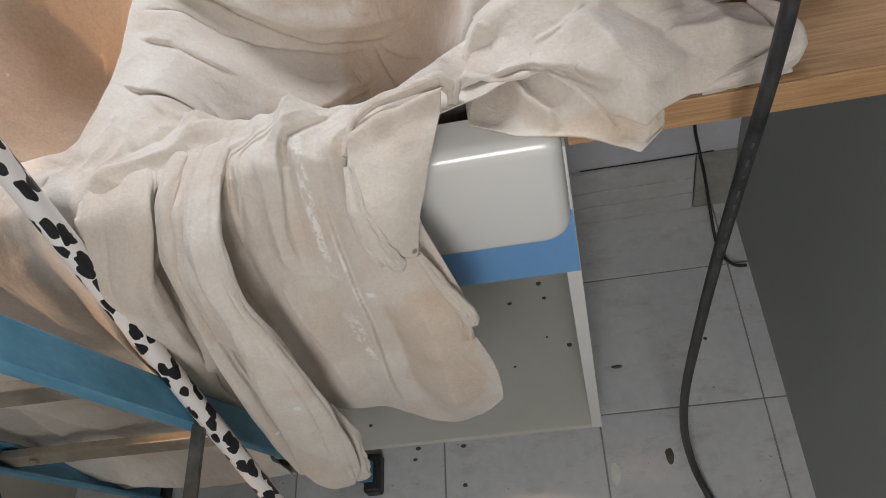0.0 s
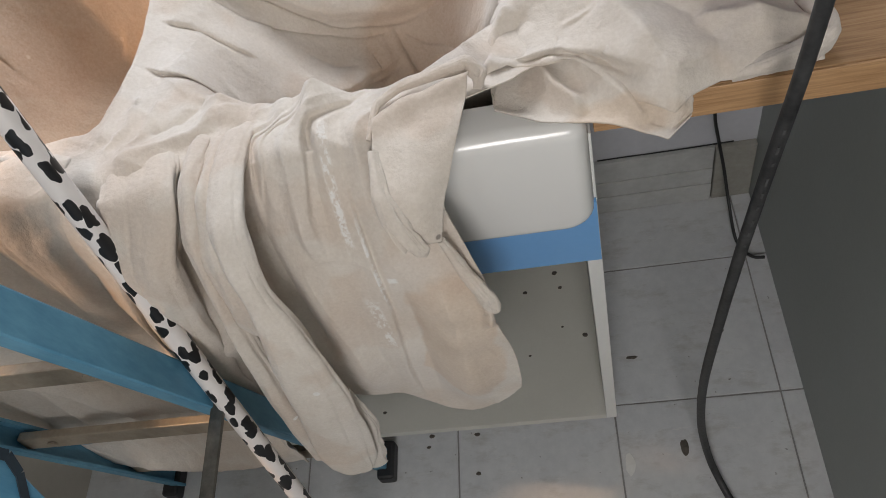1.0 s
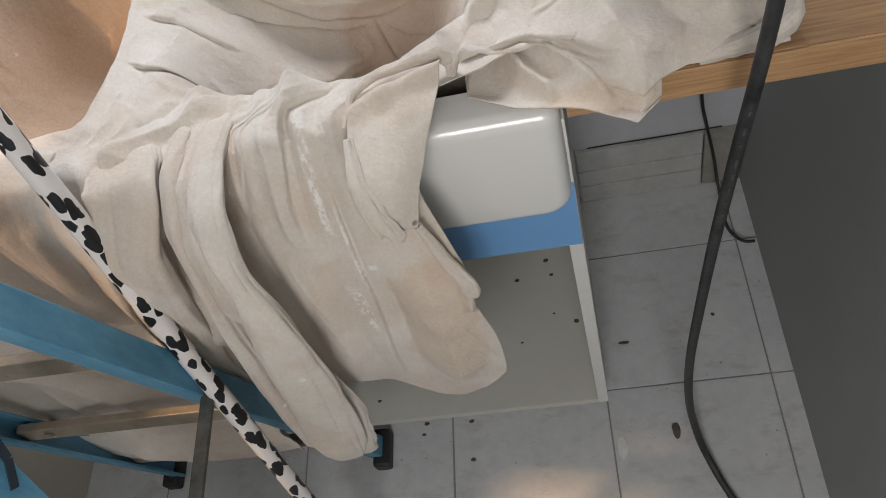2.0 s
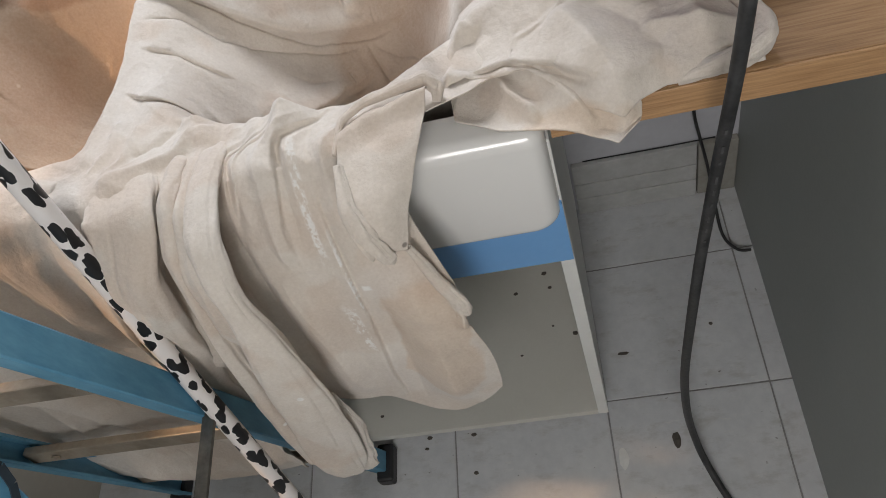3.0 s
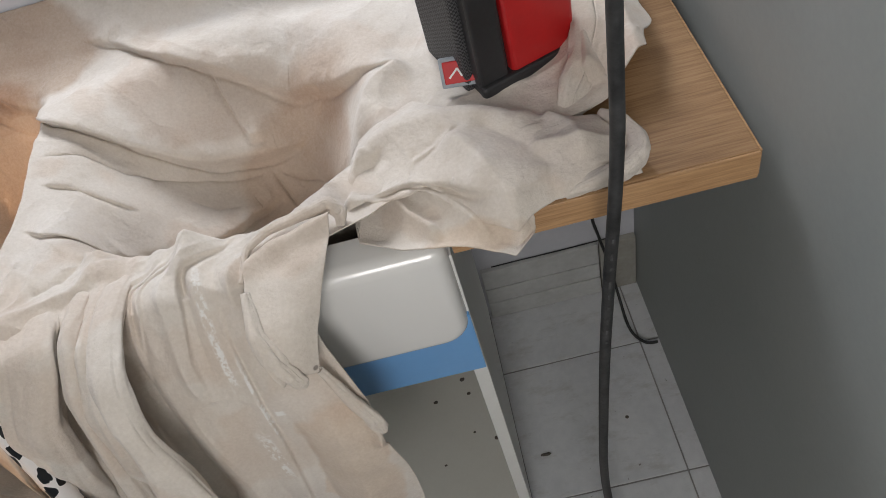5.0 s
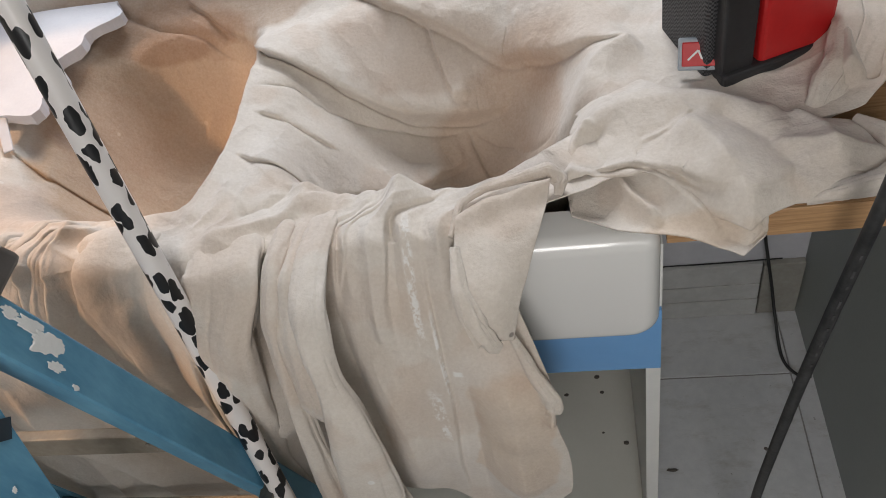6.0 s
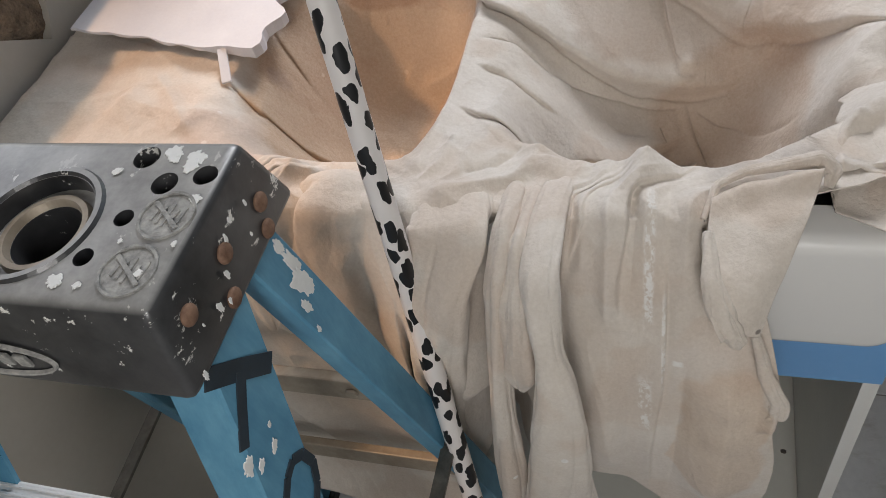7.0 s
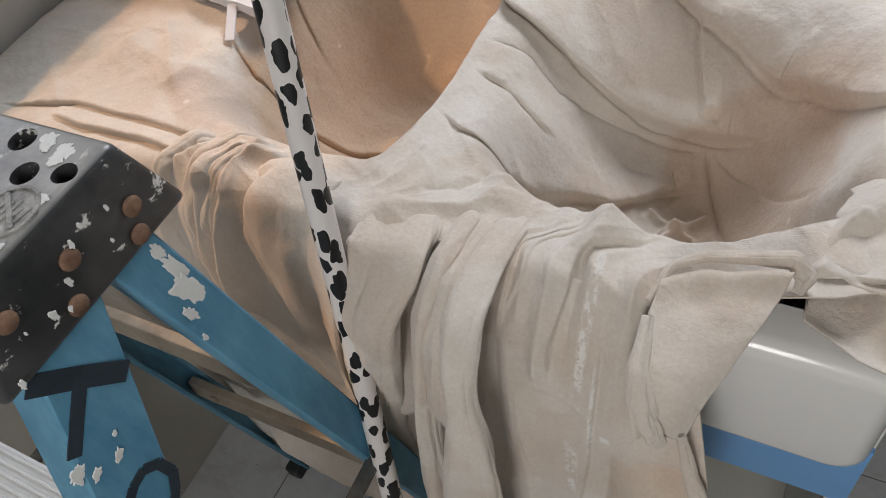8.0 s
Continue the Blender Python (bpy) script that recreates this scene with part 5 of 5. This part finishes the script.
foam = tagged(part("foam_board", foam_board(), FOAM), "torn white foam board lying on the drop cloth", "board")
part("torn_strip", beam((-0.798, 0.222, 0.968), (-0.778, 0.176, 0.950), (1, 0.4, 0), 0.013, 0.003, 0.001), FOAM, foam, "torn strip hanging from the edge")

tool = empty("jobsite_speaker", "red and black tool case standing on the cloth", "tool case")
tm = Matrix.Translation((0.062, 0.153, 0.940)) @ Euler((0, 0, radians(20))).to_matrix().to_4x4()


def tool_part(name, bm, material, label=""):
    bmesh.ops.transform(bm, matrix=tm, verts=bm.verts)
    return part(name, bm, material, tool, label)


def tapered(x0, x1, y0, y1, z1, shrink, bevel):
    """A block that narrows a little towards its foot."""
    bm = box(x0, x1, y0, y1, 0.0, z1)
    cx, cy = (x0 + x1) / 2, (y0 + y1) / 2
    for v in bm.verts:
        if v.co.z < 0.01:
            v.co.x, v.co.y = cx + (v.co.x - cx) * shrink, cy + (v.co.y - cy) * shrink
    bmesh.ops.bevel(bm, geom=list(bm.edges), offset=bevel, segments=3, affect="EDGES", profile=0.5)
    return bm


MESH = mat("black_woven_mesh", (0.02, 0.02, 0.022), 0.6)
mn = Nodes(MESH)
chk = mn.add("ShaderNodeTexChecker")
chk.inputs["Scale"].default_value = 420.0
chk.inputs["Color1"].default_value, chk.inputs["Color2"].default_value = (0.008, 0.008, 0.009, 1), (0.07, 0.07, 0.074, 1)
mn.link(mn.co, chk.inputs["Vector"])
mn.colour(chk.outputs[0])
mn.normal(mn.bump(chk.outputs["Fac"], 0.4, 0.0006))
tool_part("body", tapered(0.010, 0.142, 0.008, 0.12, 0.25, 0.93, 0.010), BLACK)
tool_part("red_panel", tapered(0.050, 0.140, -0.002, 0.03, 0.25, 0.90, 0.006), RED, "glossy red front panel")
tool_part("mesh_side", tapered(0.002, 0.030, 0.014, 0.118, 0.25, 0.95, 0.006), MESH, "black woven mesh side")
tool_part("strap", tapered(0.012, 0.050, 0.0, 0.03, 0.25, 0.95, 0.004), BLACK)
tool_part("bumper", box(0.012, 0.135, -0.006, 0.03, -0.004, 0.014, 0.005, 3), BLACK)
tag = box(-0.024, 0.020, 0.014, 0.020, 0.012, 0.046, 0.002)
bmesh.ops.rotate(tag, cent=(0, 0.017, 0.0), matrix=Euler((radians(-24), 0, radians(-28))).to_matrix(), verts=tag.verts)
tool_part("tag_frame", tag, GREY_TRIM, "smoky plastic tag holder")
tag = box(-0.020, 0.016, 0.012, 0.0145, 0.017, 0.042, 0.001)
bmesh.ops.rotate(tag, cent=(0, 0.017, 0.0), matrix=Euler((radians(-24), 0, radians(-28))).to_matrix(), verts=tag.verts)
tool_part("label_tag", tag, RED, "small red tag")
tag = bmesh.new()
for a, b in (((-0.014, 0.012), (-0.004, 0.022)), ((-0.004, 0.022), (0.0, 0.013)), ((0.0, 0.013), (0.010, 0.023))):
    beam((a[0], 0.0115, a[1] + 0.012), (b[0], 0.0115, b[1] + 0.012), (0, 1, 0), 0.001, 0.002, 0, tag)
bmesh.ops.rotate(tag, cent=(0, 0.017, 0.0), matrix=Euler((radians(-24), 0, radians(-28))).to_matrix(), verts=tag.verts)
tool_part("white_mark", tag, WHITE_PAINT, "plain white zigzag mark")

# ---- marks on the ladder ----
def strokes(name, lines, width, x, material, parent, label):
    """Hand-painted strokes on an upright side face; each point is (y, z)."""
    bm = bmesh.new()
    for line in lines:
        for a, b in zip(line, line[1:]):
            beam((x(a[1]), *a), (x(b[1]), *b), (1, 0, 0), 0.0012, width, 0, bm)
    return part(name, bm, material, parent, label)


fr = [o for o in ladder.children if o.name.startswith("front_rail") and o.data.vertices[0].co.x > LX][0]
rr = [o for o in ladder.children if o.name.startswith("rear_rail") and o.data.vertices[0].co.x > LX][0]


def splash(name, y, z, x, size, seed, parent, material=None, squeeze=1.6, slope=0.0):
    """A ragged, smeared blob of dried paint on an upright side face; slope leans its long axis."""
    rng = random.Random(seed)
    bm = bmesh.new()
    waves = [(k, rng.uniform(0, 6.3), rng.uniform(0.3, 1.0) * 0.26 / k ** 0.75) for k in range(2, 18)]
    n = 60
    pts = []
    for k in range(n):
        a = 2 * math.pi * k / n
        r = size * max(0.18, 0.85 + sum(h * math.sin(w * a + p) for w, p, h in waves))
        u, w = r * math.cos(a) * 0.8, squeeze * r * math.sin(a)
        pts.append((y + u + slope * w, z + w))
    c = bm.verts.new((x + 0.0007, y, z))
    lo = [bm.verts.new((x, *p)) for p in pts]
    hi = [bm.verts.new((x + 0.0006, y + 0.9 * (p[0] - y), z + 0.9 * (p[1] - z))) for p in pts]
    for k in range(n):
        q = (k + 1) % n
        bm.faces.new((lo[k], lo[q], hi[q], hi[k]))
        bm.faces.new((hi[k], hi[q], c))
    return part(name, bm, material or WHITE_PAINT, parent)


def front_face(z):
    return LX + TOP_H - 0.007 + (1.15 - z) * (FRONT_H + 0.019 - TOP_H) / 1.13 + 0.0004


def rear_face(z):
    return LX + TOP_H - 0.007 + (1.15 - z) * (REAR_H + 0.008 - TOP_H) / 1.13 + 0.0002


strokes("letter_t", [[(-0.311, 1.113), (-0.287, 1.085), (-0.264, 1.056)]], 0.016, front_face, MARKER, fr, "black hand-painted letter T")
strokes("letter_stem", [[(-0.288, 1.084), (-0.307, 1.066), (-0.327, 1.046)]], 0.011, front_face, MARKER, fr, "black hand-painted letter T")
strokes("letter_arc", [[(-0.336, 0.972), (-0.320, 0.982), (-0.307, 0.984), (-0.297, 0.974), (-0.295, 0.955), (-0.305, 0.938), (-0.325, 0.923)]], 0.009, front_face, MARKER, fr, "black hand-painted letter curve")
for k, (y, z, r) in enumerate(((-0.190, 1.078, 0.009), (-0.192, 1.054, 0.013), (-0.203, 1.038, 0.006), (-0.193, 1.100, 0.006), (-0.206, 1.010, 0.003))):
    splash("paint_splash", y, z, rear_face(z), r, 10 + k, rr, None, 1.9, -0.17)
for k, (y, z, r) in enumerate(((-0.334, 1.034, 0.009), (-0.309, 1.014, 0.006), (-0.327, 1.02, 0.006), (-0.300, 1.030, 0.003))):
    splash("paint_splash", y, z, front_face(z), r, 30 + k, fr, None, 1.0, 0.35)
for k, (y, z, r) in enumerate(((-0.272, 1.138, 0.0035), (-0.252, 1.146, 0.003), (-0.205, 1.162, 0.002), (-0.312, 1.122, 0.003), (-0.225, 1.168, 0.002), (-0.262, 1.131, 0.0025), (-0.236, 1.163, 0.0025), (-0.215, 1.142, 0.0015), (-0.29, 1.145, 0.0012))):
    splash("paint_splash", y, z, -0.4865, r, 40 + k, cap)

# paint dried on the flat top of the cap
LAY_FLAT = Matrix(((0, 1, 0, 0), (0, 0, 1, 0), (1, 0, 0, 0), (0, 0, 0, 1)))
for k, (x, y, r) in enumerate(((-0.517, -0.190, 0.010), (-0.536, -0.186, 0.010), (-0.517, -0.198, 0.008), (-0.500, -0.226, 0.006), (-0.532, -0.192, 0.005), (-0.566, -0.294, 0.008), (-0.548, -0.296, 0.004), (-0.572, -0.204, 0.005), (-0.497, -0.262, 0.003), (-0.536, -0.262, 0.0025), (-0.51, -0.285, 0.004))):
    splash("paint_splash", x, y, 1.1882 + 0.0001 * k if k < 10 else 1.1893, r, 60 + k, cap, None, 0.8).data.transform(LAY_FLAT)

# ---- dirt on floor and boards ----
def blot(x, y, z, sx, sy, seed, name, label, material):
    rng = random.Random(seed)
    bm = bmesh.new()
    c = bm.verts.new((0, 0, 0.0016))
    ring = [bm.verts.new((sx * (0.8 + 0.3 * rng.random()) * math.cos(2 * math.pi * k / 14), sy * (0.8 + 0.3 * rng.random()) * math.sin(2 * math.pi * k / 14), 0.0)) for k in range(14)]
    for k in range(14):
        bm.faces.new((c, ring[k], ring[(k + 1) % 14]))
    ob = tagged(part(name, bm, material), label, "dirt", name.replace("_", " ") + "s")
    ob.location = (x, y, z)
    return ob


for k, (x, y, sx, sy) in enumerate(((0.115, -0.04, 0.008, 0.016), (-0.272, -0.06, 0.005, 0.004), (0.225, 0.186, 0.004, 0.004), (-0.272, 0.017, 0.006, 0.004), (-0.364, 0.021, 0.006, 0.004), (-0.37, -0.001, 0.005, 0.003), (0.045, 0.147, 0.012, 0.004))):
    blot(x, y, 0.0008, sx, sy, 50 + k, "dirt_mark", "dark dirt mark trodden onto the floor tiles", DIRT)
blot(0.013, -0.065, 0.0008, 0.010, 0.022, 77, "plaster_smear", "pale dried plaster smear on the floor tiles", WHITE_PAINT)
for k, (x, y, r) in enumerate(((-0.147, 0.267, 0.005), (-0.077, 0.27, 0.0045), (-0.039, 0.161, 0.0055), (-0.147, 0.129, 0.003), (-0.08, 0.183, 0.0028), (-0.434, 0.042, 0.004), (-0.085, 0.305, 0.006))):
    blot(x, y, 0.0982, r, r * 0.8, 90 + k, "dirt_crumb", "dark crumb of dirt on the cabinet floor", DIRT)

# ---- floor tiles ----
PX, PY = 0.308, 0.298


def tile_mesh():
    bm = box(-PX / 2 + 0.0016, PX / 2 - 0.0016, -PY / 2 + 0.0016, PY / 2 - 0.0016, -0.008, 0.0, 0.0014, 2)
    return mesh_from("floor_tile", bm, TILE)


tile_data = tile_mesh()
rng = random.Random(5)
for i in range(-5, 1):
    for j in range(-6, 2):
        cx, cy = 0.305 + PX / 2 + i * PX, 0.052 + PY / 2 + j * PY
        if cy + PY / 2 < YF or cx - PX / 2 > XR or cx + PX / 2 < XL:
            continue
        t = new("floor_tile", tile_data)
        t.parent = floor
        t.location = (cx, cy, rng.uniform(-0.0006, 0.0))
        t.rotation_euler = (rng.uniform(-0.001, 0.001), rng.uniform(-0.001, 0.001), rng.uniform(-0.002, 0.002))
